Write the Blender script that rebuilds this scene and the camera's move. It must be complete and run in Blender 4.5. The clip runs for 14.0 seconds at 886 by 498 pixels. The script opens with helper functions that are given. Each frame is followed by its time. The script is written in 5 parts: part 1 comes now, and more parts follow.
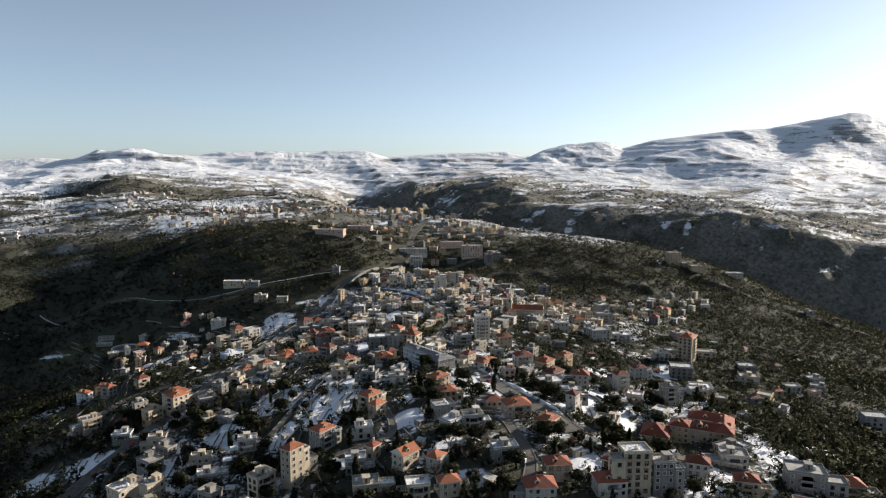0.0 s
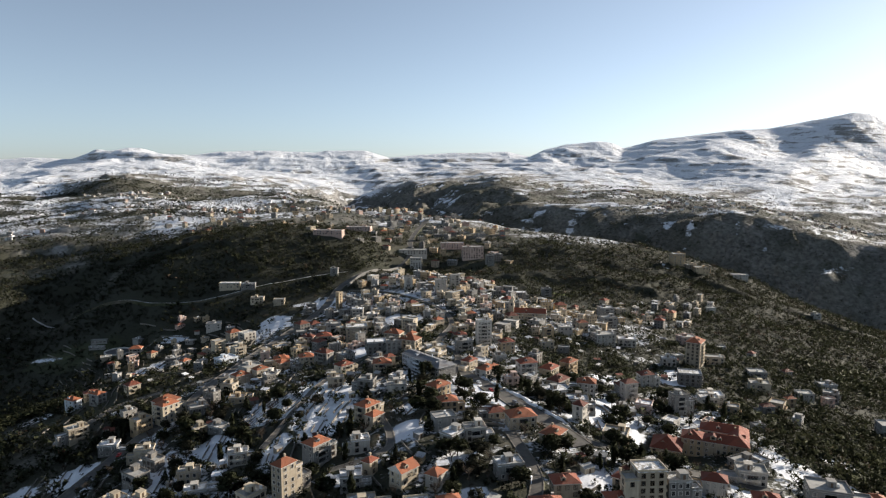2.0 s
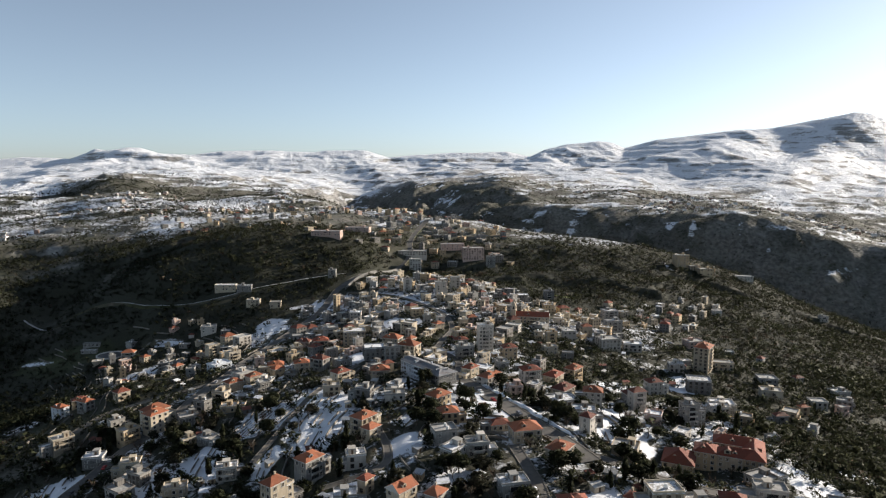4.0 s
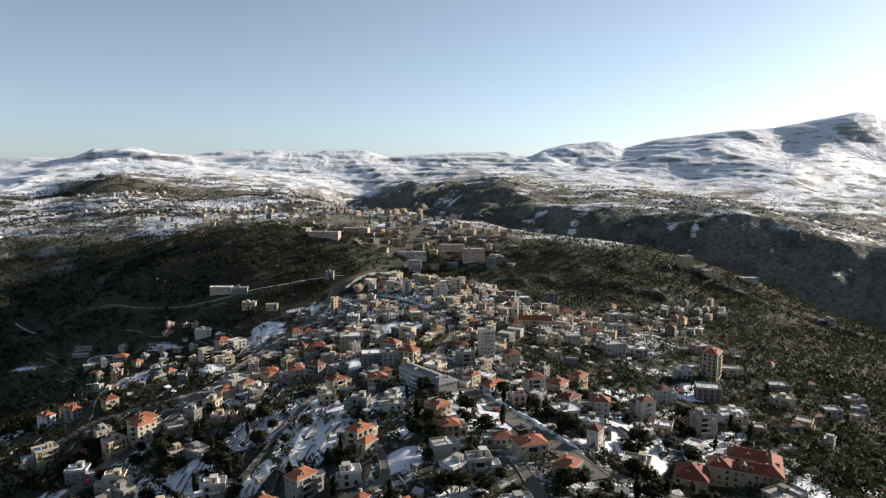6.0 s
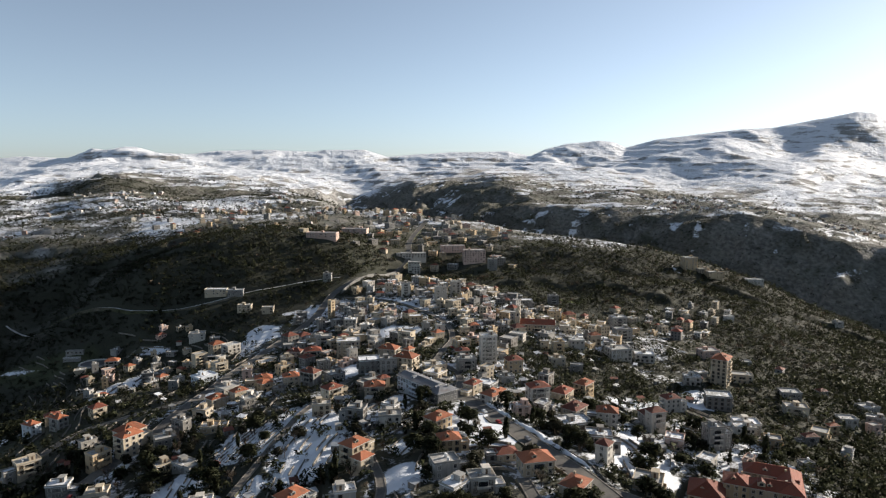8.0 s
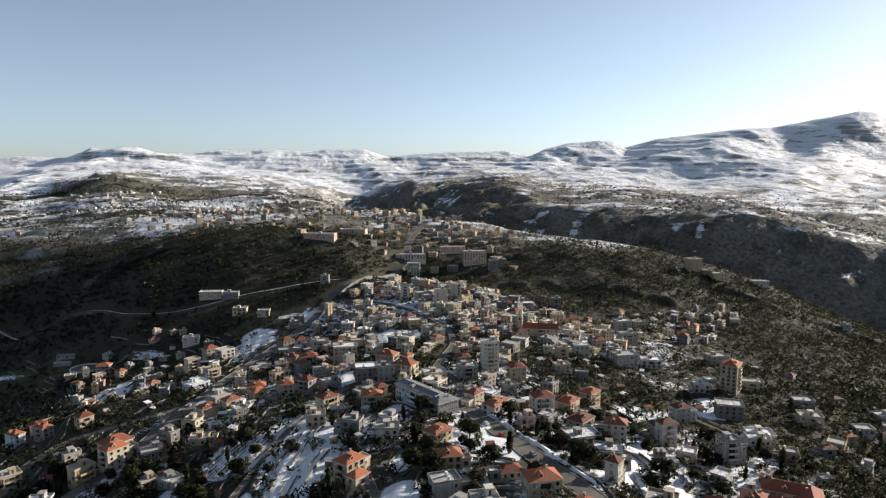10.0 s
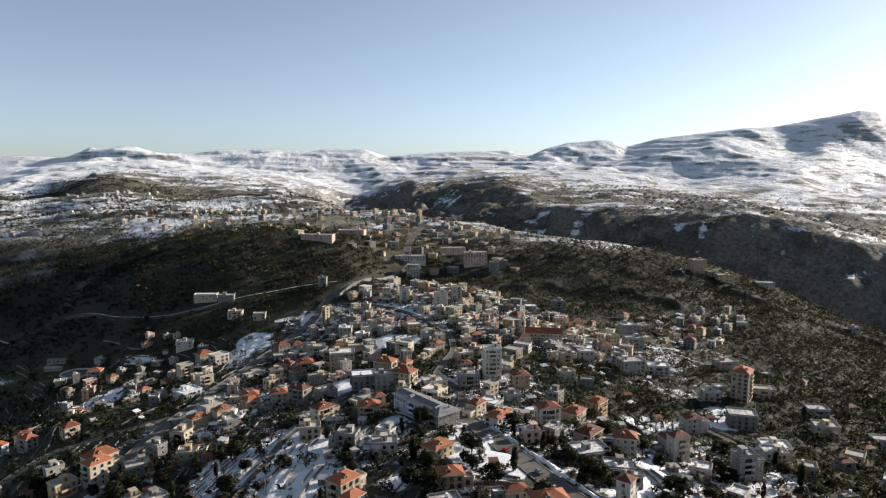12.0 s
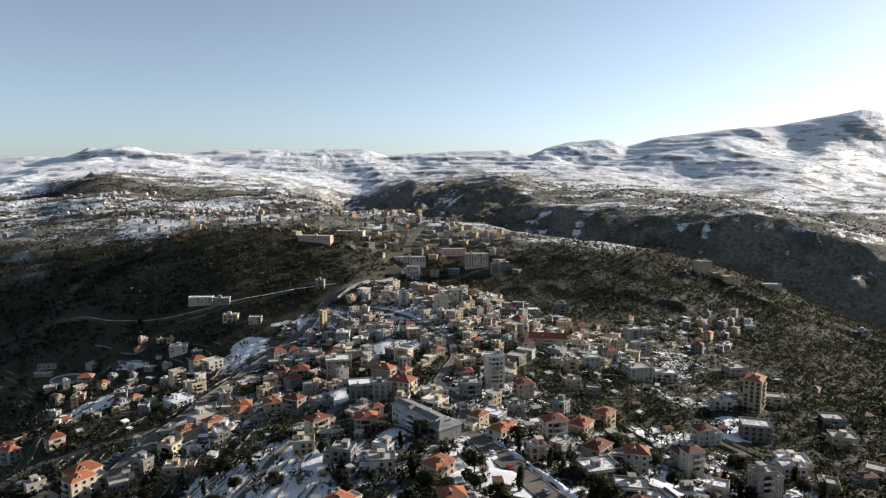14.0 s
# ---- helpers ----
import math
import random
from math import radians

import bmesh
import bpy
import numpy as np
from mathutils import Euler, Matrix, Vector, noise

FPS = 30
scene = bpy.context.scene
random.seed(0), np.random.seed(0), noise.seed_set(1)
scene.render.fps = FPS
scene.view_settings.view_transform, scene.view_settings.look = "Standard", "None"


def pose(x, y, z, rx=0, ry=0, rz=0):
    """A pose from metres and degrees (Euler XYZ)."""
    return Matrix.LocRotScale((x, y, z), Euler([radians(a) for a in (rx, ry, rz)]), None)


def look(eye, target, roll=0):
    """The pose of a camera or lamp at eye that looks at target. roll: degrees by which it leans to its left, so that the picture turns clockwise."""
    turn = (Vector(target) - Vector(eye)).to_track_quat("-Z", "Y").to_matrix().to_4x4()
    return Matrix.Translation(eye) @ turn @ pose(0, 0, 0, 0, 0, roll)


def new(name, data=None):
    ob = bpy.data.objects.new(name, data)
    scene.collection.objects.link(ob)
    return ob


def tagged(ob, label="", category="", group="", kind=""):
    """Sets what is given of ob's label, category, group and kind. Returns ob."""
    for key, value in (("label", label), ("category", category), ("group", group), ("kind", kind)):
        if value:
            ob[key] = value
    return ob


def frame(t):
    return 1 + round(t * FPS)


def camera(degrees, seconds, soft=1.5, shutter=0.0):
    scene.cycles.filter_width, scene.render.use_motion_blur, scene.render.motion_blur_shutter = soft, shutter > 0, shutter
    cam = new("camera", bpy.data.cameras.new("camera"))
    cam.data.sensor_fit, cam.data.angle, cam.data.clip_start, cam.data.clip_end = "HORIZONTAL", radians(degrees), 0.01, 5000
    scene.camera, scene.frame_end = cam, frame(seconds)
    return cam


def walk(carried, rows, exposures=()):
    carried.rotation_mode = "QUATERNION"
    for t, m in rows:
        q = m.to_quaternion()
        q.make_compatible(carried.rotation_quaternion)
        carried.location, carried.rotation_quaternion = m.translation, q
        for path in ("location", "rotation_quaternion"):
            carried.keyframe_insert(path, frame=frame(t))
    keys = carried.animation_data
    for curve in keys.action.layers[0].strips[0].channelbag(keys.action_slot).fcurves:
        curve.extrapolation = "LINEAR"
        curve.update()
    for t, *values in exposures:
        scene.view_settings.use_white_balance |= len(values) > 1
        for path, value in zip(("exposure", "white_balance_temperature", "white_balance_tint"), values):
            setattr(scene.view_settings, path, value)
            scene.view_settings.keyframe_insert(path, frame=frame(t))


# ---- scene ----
cam = camera(70.0, 14.0, soft=1.2)
# seconds, place, tilt, lean, turn
PATH = [
    (0.0, 0.0, 0.0, 200.0, 83.0, -0.0, -0.0),
    (2.0, -0.3, 15.75, 199.79, 83.002, -0.029, 0.009),
    (4.0, -0.49, 31.57, 199.58, 82.996, -0.053, 0.006),
    (6.0, -0.61, 47.45, 199.41, 82.984, -0.07, -0.004),
    (8.0, -0.7, 63.41, 199.31, 82.965, -0.075, -0.016),
    (10.0, -0.79, 79.45, 199.3, 82.941, -0.066, -0.025),
    (12.0, -0.91, 95.58, 199.42, 82.912, -0.039, -0.027),
    (14.0, -1.1, 111.8, 199.7, 82.879, 0.01, -0.016),
]
walk(cam, [(t, pose(x, y, z, rx, ry, rz)) for t, x, y, z, rx, ry, rz in PATH])

# ---- light ----
SUN_TURN, SUN_RISE = 60.0, 17.5   # degrees clockwise from north (y), and above the horizon
world = bpy.data.worlds.new("world")
scene.world = world
world.use_nodes = True
sky = world.node_tree.nodes.new("ShaderNodeTexSky")
sky.sky_type, sky.sun_disc = "NISHITA", False
sky.sun_elevation, sky.sun_rotation = radians(SUN_RISE), radians(SUN_TURN)
sky.altitude, sky.air_density, sky.dust_density, sky.ozone_density = 900, 0.8, 0.85, 3.6
pale = world.node_tree.nodes.new("ShaderNodeHueSaturation")   # thin winter haze takes colour out of the sky
pale.inputs["Saturation"].default_value = 0.66
pale.inputs["Hue"].default_value = 0.486
world.node_tree.links.new(sky.outputs[0], pale.inputs["Color"])
cool = world.node_tree.nodes.new("ShaderNodeMix")
cool.data_type, cool.blend_type = "RGBA", "MULTIPLY"
cool.inputs[0].default_value = 1.0
cool.inputs[7].default_value = (0.99, 0.955, 0.955, 1)
world.node_tree.links.new(pale.outputs[0], cool.inputs[6])
world.node_tree.links.new(cool.outputs[2], world.node_tree.nodes["Background"].inputs[0])
world.node_tree.nodes["Background"].inputs[1].default_value = 0.077
sun = new("sun", bpy.data.lights.new("sun", "SUN"))
sun.data.energy, sun.data.angle, sun.data.color = 5.0, radians(0.6), (1.0, 0.90, 0.78)
sun.matrix_world = look((0, 0, 0), (-math.sin(radians(SUN_TURN)) * math.cos(radians(SUN_RISE)), -math.cos(radians(SUN_TURN)) * math.cos(radians(SUN_RISE)), -math.sin(radians(SUN_RISE))))
scene.view_settings.exposure = 1.0

# ---- shape of the land ----
def lattice(ix, iy, seed):
    h = (ix.astype(np.int64) * 374761393 + iy.astype(np.int64) * 668265263 + seed * 974634777) & 0xFFFFFFFF
    h = ((h ^ (h >> 13)) * 1274126177) & 0xFFFFFFFF
    return ((h ^ (h >> 16)) & 0xFFFF) / 65535.0


def soft_noise(x, y, size, seed=0):
    x, y = x / size, y / size
    ix, iy = np.floor(x), np.floor(y)
    fx, fy = x - ix, y - iy
    fx, fy = fx * fx * (3 - 2 * fx), fy * fy * (3 - 2 * fy)
    a, b = lattice(ix, iy, seed), lattice(ix + 1, iy, seed)
    c, d = lattice(ix, iy + 1, seed), lattice(ix + 1, iy + 1, seed)
    return (a + (b - a) * fx) * (1 - fy) + (c + (d - c) * fx) * fy


def fbm(x, y, size, octaves=4, seed=0):
    """Layered noise from about -1 to 1."""
    total, amp, norm = 0, 1.0, 0.0
    for k in range(octaves):
        total = total + amp * (2 * soft_noise(x + 17.3 * k, y - 9.1 * k, size, seed + k) - 1)
        norm, amp, size = norm + amp, amp * 0.55, size * 0.5
    return total / norm


def ridged(x, y, size, octaves=4, seed=0):
    total, amp, norm = 0, 1.0, 0.0
    for k in range(octaves):
        total = total + amp * (1 - np.abs(4 * soft_noise(x + 31.7 * k, y + 5.9 * k, size, seed + k) - 2))
        norm, amp, size = norm + amp, amp * 0.5, size * 0.5
    return total / norm


def step(a, b, v):
    s = np.clip((v - a) / (b - a), 0, 1)
    return s * s * (3 - 2 * s)


def cubic(table, row, col):
    """Smooth surface through a coarse table, at fractional rows and columns."""
    table = np.asarray(table, float)
    out = 0
    n, m = table.shape
    row, col = np.clip(row, 0, n - 1.0001), np.clip(col, 0, m - 1.0001)
    i, j = np.floor(row).astype(int), np.floor(col).astype(int)

    def weights(f):
        return (-.5 * f + f * f - .5 * f ** 3, 1 - 2.5 * f * f + 1.5 * f ** 3, .5 * f + 2 * f * f - 1.5 * f ** 3, -.5 * f * f + .5 * f ** 3)
    wr, wc = weights(row - i), weights(col - j)
    for a in range(4):
        for b in range(4):
            out = out + wr[a] * wc[b] * table[np.clip(i - 1 + a, 0, n - 1), np.clip(j - 1 + b, 0, m - 1)]
    return out


# the spur with the village: heights every 150 m, x -750 to 750, y 150 to 1350
SPUR = (
    (-78, -41, -17, 6, 39, 67, 63, 26, -8, -41, -82),
    (-75, -49, -21, 8, 47, 79, 65, 26, -13, -55, -96),
    (-60, -50, -26, 17, 51, 69, 50, 30, -10, -58, -100),
    (-19, -30, -35, 7, 44, 66, 51, 32, 0, -45, -90),
    (28, 10, 0, 41, 52, 68, 46, 33, 8, -29, -71),
    (55, 41, 65, 107, 93, 57, 60, 50, 22, -26, -62),
    (78, 76, 92, 111, 106, 84, 83, 74, 50, -4, -40),
    (96, 107, 111, 114, 112, 104, 94, 82, 62, 24, 0),
    (101, 119, 119, 118, 117, 112, 104, 95, 89, 83, 74),
)
# knolls and hollows on it: x, y, radius, height
KNOLLS = ((104, 306, 24, -8), (122, 318, 34, -6.0), (-372, 815, 60, 20), (-72, 898, 55, -14), (-145, 932, 50, 13), (-256, 672, 55, -12), (-450, 680, 80, 10), (60, 965, 50, 9), (-240, 500, 30, 8), (-590, 785, 68, 30), (-497, 805, 30, -20), (-500, 865, 30, -12))
FAR_KNOLLS = ((-700, 1560, 110, 9), (-830, 1330, 90, 10), (-420, 1750, 120, 8), (330, 2230, 160, 12), (-1250, 2350, 200, 14))
# the country behind: heights by bearing x / y, one row per distance
BEHIND_U = (-0.683, -0.604, -0.534, -0.486, -0.39, -0.293, -0.195, -0.134, -0.098, -0.039, 0.0, 0.097, 0.153, 0.223, 0.292, 0.361, 0.438, 0.536, 0.585, 0.683)
BEHIND_Y = (1350, 1500, 1750, 2100, 2600, 3200, 3900, 4600)
MIDDLE = (
    (88, 90, 108, 114, 112, 114, 114, 116, 114, 110, 102, 92, 86, 78, 72, 68, 62, 55, 45, 30),
    (104, 102, 114, 118, 112, 113, 113, 114, 114, 108, 100, 92, 84, 72, 66, 64, 78, 76, 66, 30),
    (116, 116, 122, 126, 120, 118, 115, 110, 108, 108, 106, 98, 92, 86, 88, 94, 104, 84, 62, 20),
    (114, 110, 150, 153, 116, 118, 120, 112, 118, 124, 125, 124, 118, 114, 124, 108, 100, 50, 32, -10),
)
FOOTHILLS = (
    (128, 150, 170, 179, 179, 150, 128, 89, 112, 157, 166, 186, 161, 148, 139, 116, 94, 89, 89, 89),
    (166, 194, 200, 208, 208, 180, 153, 119, 139, 180, 197, 202, 200, 208, 180, 145, 178, 216, 182, 139),
    (200, 217, 264, 261, 244, 217, 200, 190, 210, 203, 223, 223, 250, 230, 261, 318, 355, 291, 338, 277),
)
# crest of the snow range, by bearing
CREST_AT = (-0.9, -0.70, -0.646, -0.58, -0.557, -0.54, -0.517, -0.49, -0.468, -0.44, -0.40, -0.345, -0.272, -0.20, -0.182, -0.12, -0.085, -0.05, 0.014, 0.10, 0.135, 0.157, 0.19, 0.24, 0.262, 0.28, 0.33, 0.37, 0.46, 0.505, 0.55, 0.60, 0.634, 0.66, 0.70, 0.9)
CREST = (270, 284, 296, 284, 318, 352, 344, 368, 364, 326, 308, 338, 346, 332, 346, 346, 298, 308, 330, 334, 302, 350, 392, 412, 402, 366, 424, 444, 494, 505, 544, 586, 618, 606, 556, 500)
# rock bluffs: middle, half length, line, its lean, height
BLUFFS = ((190, 170, 862, -0.06, 10), (330, 120, 912, -0.25, 9), (-470, 130, 905, 0.25, 12), (-300, 130, 880, 0.05, 8), (120, 90, 1000, -0.1, 8), (520, 90, 830, -0.3, 8), (-640, 120, 1010, 0.1, 12), (-760, 140, 1130, 0.1, 12))
RIVER = ((-352, 2600), (-60, 1760), (300, 1430), (560, 1250), (850, 1140), (1400, 950))


def along_river(x, y):
    """Distance from the gorge's floor, the side of it (1: far side) and the way along it from 0 to 5."""
    best, side, where = np.full(np.shape(x), 1e9), np.zeros(np.shape(x)), np.zeros(np.shape(x))
    for k, ((x0, y0), (x1, y1)) in enumerate(zip(RIVER, RIVER[1:])):
        dx, dy = x1 - x0, y1 - y0
        s = np.clip(((x - x0) * dx + (y - y0) * dy) / (dx * dx + dy * dy), 0, 1)
        d = np.hypot(x - x0 - s * dx, y - y0 - s * dy)
        turn = dx * (y - y0) - dy * (x - x0)
        near = d < best
        best, side, where = np.where(near, d, best), np.where(near, np.sign(turn), side), np.where(near, k + s, where)
    return best, side, where


def height(x, y, fine=True):
    x, y = np.asarray(x, float), np.asarray(y, float)
    near = cubic(SPUR, (y - 150) / 150, (x + 750) / 150)
    for kx, ky, r, h in KNOLLS:
        near = near + h * np.exp(-((x - kx) ** 2 + (y - ky) ** 2) / (r * r))
    near = near - 0.12 * np.maximum(np.abs(x) - 750, 0) - 0.1 * np.maximum(150 - y, 0)
    yy = np.maximum(y, 1200)
    u = x / yy
    crest = np.interp(u, CREST_AT, CREST)
    mesa = step(-0.60, -0.55, u) * (1 - step(-0.42, -0.33, u))
    far = cubic(MIDDLE + FOOTHILLS + (FOOTHILLS[-1],), np.interp(yy, BEHIND_Y, range(8)), np.interp(u, BEHIND_U, range(20)))
    top = step(3900, 4600, y) * (1 - 0.9 * step(4620, 5200, y))
    far = far * (1 - top) + (crest + 5 * fbm(x, y, 150, 4, 41)) * top
    far = far + mesa * 30 * (step(4020, 4075, y + 60 * fbm(x, y, 260, 3, 45)) - step(4075, 4500, y))
    for kx, ky, r, h in FAR_KNOLLS:
        far = far + h * np.exp(-((x - kx) ** 2 + (y - ky) ** 2) / (r * r))
    z = near + (far - near) * step(1180, 1350, y)
    d, side, where = along_river(x, y)
    rough = fbm(x, y, 170, 4, 3)
    width = np.where(side > 0, 420, 285) * (1 + 0.16 * rough)
    depth = 60 + 150 * step(0.2, 2.2, where)
    cut = np.where(side > 0, 1 - step(0.02, 1.0, d / width), 1 - step(0.15, 1.0, d / width))
    z = z - depth * cut
    ledge = 1 - step(18, 46, np.hypot(x + 355, y - 689))   # level ground round the reservoir
    z = z + (4 - z) * ledge
    if fine:
        wild = step(240, 420, np.abs(x + 20)) + step(730, 850, y)
        wild = np.clip(wild, 0, 1)
        z = z + (2.0 + 5.0 * wild) * fbm(x, y, 85, 4, 7) * (1 - step(3900, 4500, y))
        hills = step(1150, 1500, y) * (1 - step(2500, 3000, y))
        z = z + hills * (17 * ridged(x + 90 * fbm(x, y, 500, 2, 13), y * 1.3, 330, 5, 11) - 6 + 9 * fbm(x, y, 150, 4, 17)) * (1 - 0.4 * step(0.05, 0.25, u))
        spurs = step(2400, 3000, y) * (1 - step(4350, 4600, y))
        z = z + spurs * (34 * ridged(x + 0.35 * y + 140 * fbm(x, y, 600, 3, 31), y * 0.6, 560, 6, 27) - 16 + 8 * fbm(x, y, 130, 4, 33))
        bench = 26.0 + 10 * step(2600, 3200, y)
        s = z / bench + 1.3 * fbm(x, y, 700, 4, 19)
        s = (np.floor(s) + step(0.35, 0.85, s - np.floor(s)) - s) * bench
        z = z + (0.2 + 0.42 * step(-0.1, 0.5, fbm(x, y, 300, 4, 29))) * s * step(1600, 2400, y) * (1 - step(4350, 4600, y))
        ribs = ridged(0.85 * x - 0.5 * y + 25 * fbm(x, y, 120, 2, 43), 0.2 * (0.5 * x + 0.85 * y), 48, 3, 21)
        z = z + np.where(side > 0, 18 * (ribs - 0.3) * step(0.02, 0.2, cut) * (1 - step(0.8, 1.0, cut)), 0)
        for ex, half, ey, lean, drop in BLUFFS:
            off = y - ey - lean * (x - ex) + 60 * fbm(x, y, 90, 4, 63)
            z = z + drop * (step(-5, 5, off) - 0.5) * np.exp(-(off / 90) ** 2) * (1 - step(0.7, 1.0, np.abs(x - ex) / half)) * (0.6 + 0.6 * fbm(x, y, 60, 2, 65))
        z = z + cut * (14 * ridged(x, y, 90, 4, 23) + 42 * (ridged(x, y * 0.8, 190, 5, 37) - 0.3) + 9 * fbm(x, y, 45, 3, 47))
        t = z / 2.6 + 0.25 * fbm(x, y, 40, 2, 5)
        flat = np.floor(t) + step(0.55, 1.0, t - np.floor(t))
        tame = (1 - step(380, 480, np.abs(x))) * (1 - step(640, 760, y)) * 0.75
        z = z + (flat - t) * 2.6 * tame
    return z

# ---- materials ----
def material(name, rough=0.9):
    m = bpy.data.materials.new(name)
    m.use_nodes = True
    b = m.node_tree.nodes["Principled BSDF"]
    b.inputs["Roughness"].default_value = rough
    b.inputs["Specular IOR Level"].default_value = 0.2
    return m, m.node_tree, b


def node(nt, kind, **values):
    n = nt.nodes.new("ShaderNode" + kind)
    for key, value in values.items():
        n.inputs[key.replace("_", " ")].default_value = value
    return n


def noise_of(nt, vector, scale, detail=4.0, rough=0.6):
    n = node(nt, "TexNoise", Scale=scale, Detail=detail, Roughness=rough)
    nt.links.new(vector, n.inputs["Vector"])
    return n.outputs["Fac"]


def ramp(nt, value, stops):
    r = nt.nodes.new("ShaderNodeValToRGB")
    e = r.color_ramp.elements
    while len(e) < len(stops):
        e.new(0.5)
    for k, (at, c) in enumerate(stops):
        e[k].position = at
        e[k].color = (*c, 1) if not isinstance(c, (int, float)) else (c, c, c, 1)
    nt.links.new(value, r.inputs[0])
    return r.outputs[0]


def blend(nt, fac, a, b, way="MIX"):
    n = nt.nodes.new("ShaderNodeMix")
    n.data_type, n.blend_type = "RGBA", way
    for socket, v in ((n.inputs[0], fac), (n.inputs[6], a), (n.inputs[7], b)):
        if isinstance(v, (int, float)):
            socket.default_value = v
        elif isinstance(v, tuple):
            socket.default_value = (*v, 1)
        else:
            nt.links.new(v, socket)
    return n.outputs[2]


def sums(nt, op, a, b, clamp=False):
    n = nt.nodes.new("ShaderNodeMath")
    n.operation, n.use_clamp = op, clamp
    for socket, v in ((n.inputs[0], a), (n.inputs[1], b)):
        if isinstance(v, (int, float)):
            socket.default_value = v
        else:
            nt.links.new(v, socket)
    return n.outputs[0]


def bump(nt, b, value, strength, distance):
    n = node(nt, "Bump", Strength=strength, Distance=distance)
    nt.links.new(value, n.inputs["Height"])
    nt.links.new(n.outputs[0], b.inputs["Normal"])


def place(nt, which="Object"):
    return nt.nodes.new("ShaderNodeTexCoord").outputs[which]


def world_place(nt):
    return nt.nodes.new("ShaderNodeNewGeometry").outputs["Position"]


def ground_material():
    m, nt, b = material("ground_cover", 0.95)
    p = world_place(nt)
    fine, mid, broad = noise_of(nt, p, 0.9, 5), noise_of(nt, p, 0.11, 5), noise_of(nt, p, 0.018, 4)
    earth = ramp(nt, mid, ((0.30, (0.050, 0.045, 0.036)), (0.5, (0.10, 0.088, 0.065)), (0.68, (0.17, 0.15, 0.115))))
    grass = ramp(nt, fine, ((0.3, (0.030, 0.036, 0.018)), (0.7, (0.085, 0.085, 0.045))))
    base = blend(nt, ramp(nt, broad, ((0.42, 0.0), (0.60, 1.0))), earth, grass)
    rock = nt.nodes.new("ShaderNodeAttribute")
    rock.attribute_name = "rock"
    stone = ramp(nt, mid, ((0.32, (0.12, 0.118, 0.112)), (0.66, (0.38, 0.365, 0.34))))
    base = blend(nt, rock.outputs["Fac"], base, stone)
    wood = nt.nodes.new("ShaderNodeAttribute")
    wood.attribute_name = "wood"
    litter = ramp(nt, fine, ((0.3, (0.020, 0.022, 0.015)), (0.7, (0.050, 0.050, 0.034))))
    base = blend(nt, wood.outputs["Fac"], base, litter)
    lush = nt.nodes.new("ShaderNodeAttribute")
    lush.attribute_name = "lush"
    base = blend(nt, lush.outputs["Fac"], base, ramp(nt, fine, ((0.3, (0.06, 0.085, 0.022)), (0.7, (0.13, 0.15, 0.045)))))
    snow = nt.nodes.new("ShaderNodeAttribute")
    snow.attribute_name = "snow"
    wild = nt.nodes.new("ShaderNodeAttribute")
    wild.attribute_name = "wild"
    layers = node(nt, "Mapping", Scale=(0.007, 0.007, 0.055))
    nt.links.new(p, layers.inputs["Vector"])
    strata = noise_of(nt, layers.outputs[0], 1.0, 7, 0.68)
    speck = sums(nt, "ADD", sums(nt, "MULTIPLY", noise_of(nt, p, 0.16, 6, 0.68), 0.5), sums(nt, "MULTIPLY", noise_of(nt, p, 0.03, 6, 0.65), 0.25))
    speck = sums(nt, "ADD", speck, sums(nt, "MULTIPLY", strata, 0.5))
    speck = sums(nt, "ADD", speck, sums(nt, "MULTIPLY", sums(nt, "MULTIPLY", sums(nt, "SUBTRACT", strata, 0.5), 0.45), wild.outputs["Fac"]))
    speck = sums(nt, "ADD", speck, sums(nt, "MULTIPLY", sums(nt, "SUBTRACT", noise_of(nt, p, 0.55, 6, 0.7), 0.5), 0.26))
    cover = ramp(nt, sums(nt, "ADD", speck, sums(nt, "SUBTRACT", snow.outputs["Fac"], 0.625)), ((0.47, 0.0), (0.54, 1.0)))
    white = ramp(nt, mid, ((0.3, (0.60, 0.62, 0.655)), (0.7, (0.73, 0.745, 0.765))))
    nt.links.new(blend(nt, cover, base, white), b.inputs["Base Color"])
    nt.links.new(sums(nt, "SUBTRACT", 0.95, sums(nt, "MULTIPLY", cover, 0.35)), b.inputs["Roughness"])
    relief = sums(nt, "ADD", sums(nt, "MULTIPLY", fine, 0.5), sums(nt, "MULTIPLY", sums(nt, "MULTIPLY", noise_of(nt, p, 0.012, 8, 0.62), wild.outputs["Fac"]), 26.0))
    relief = sums(nt, "ADD", relief, sums(nt, "MULTIPLY", sums(nt, "MULTIPLY", strata, wild.outputs["Fac"]), 10.0))
    bump(nt, b, relief, 0.9, 1.0)
    return m


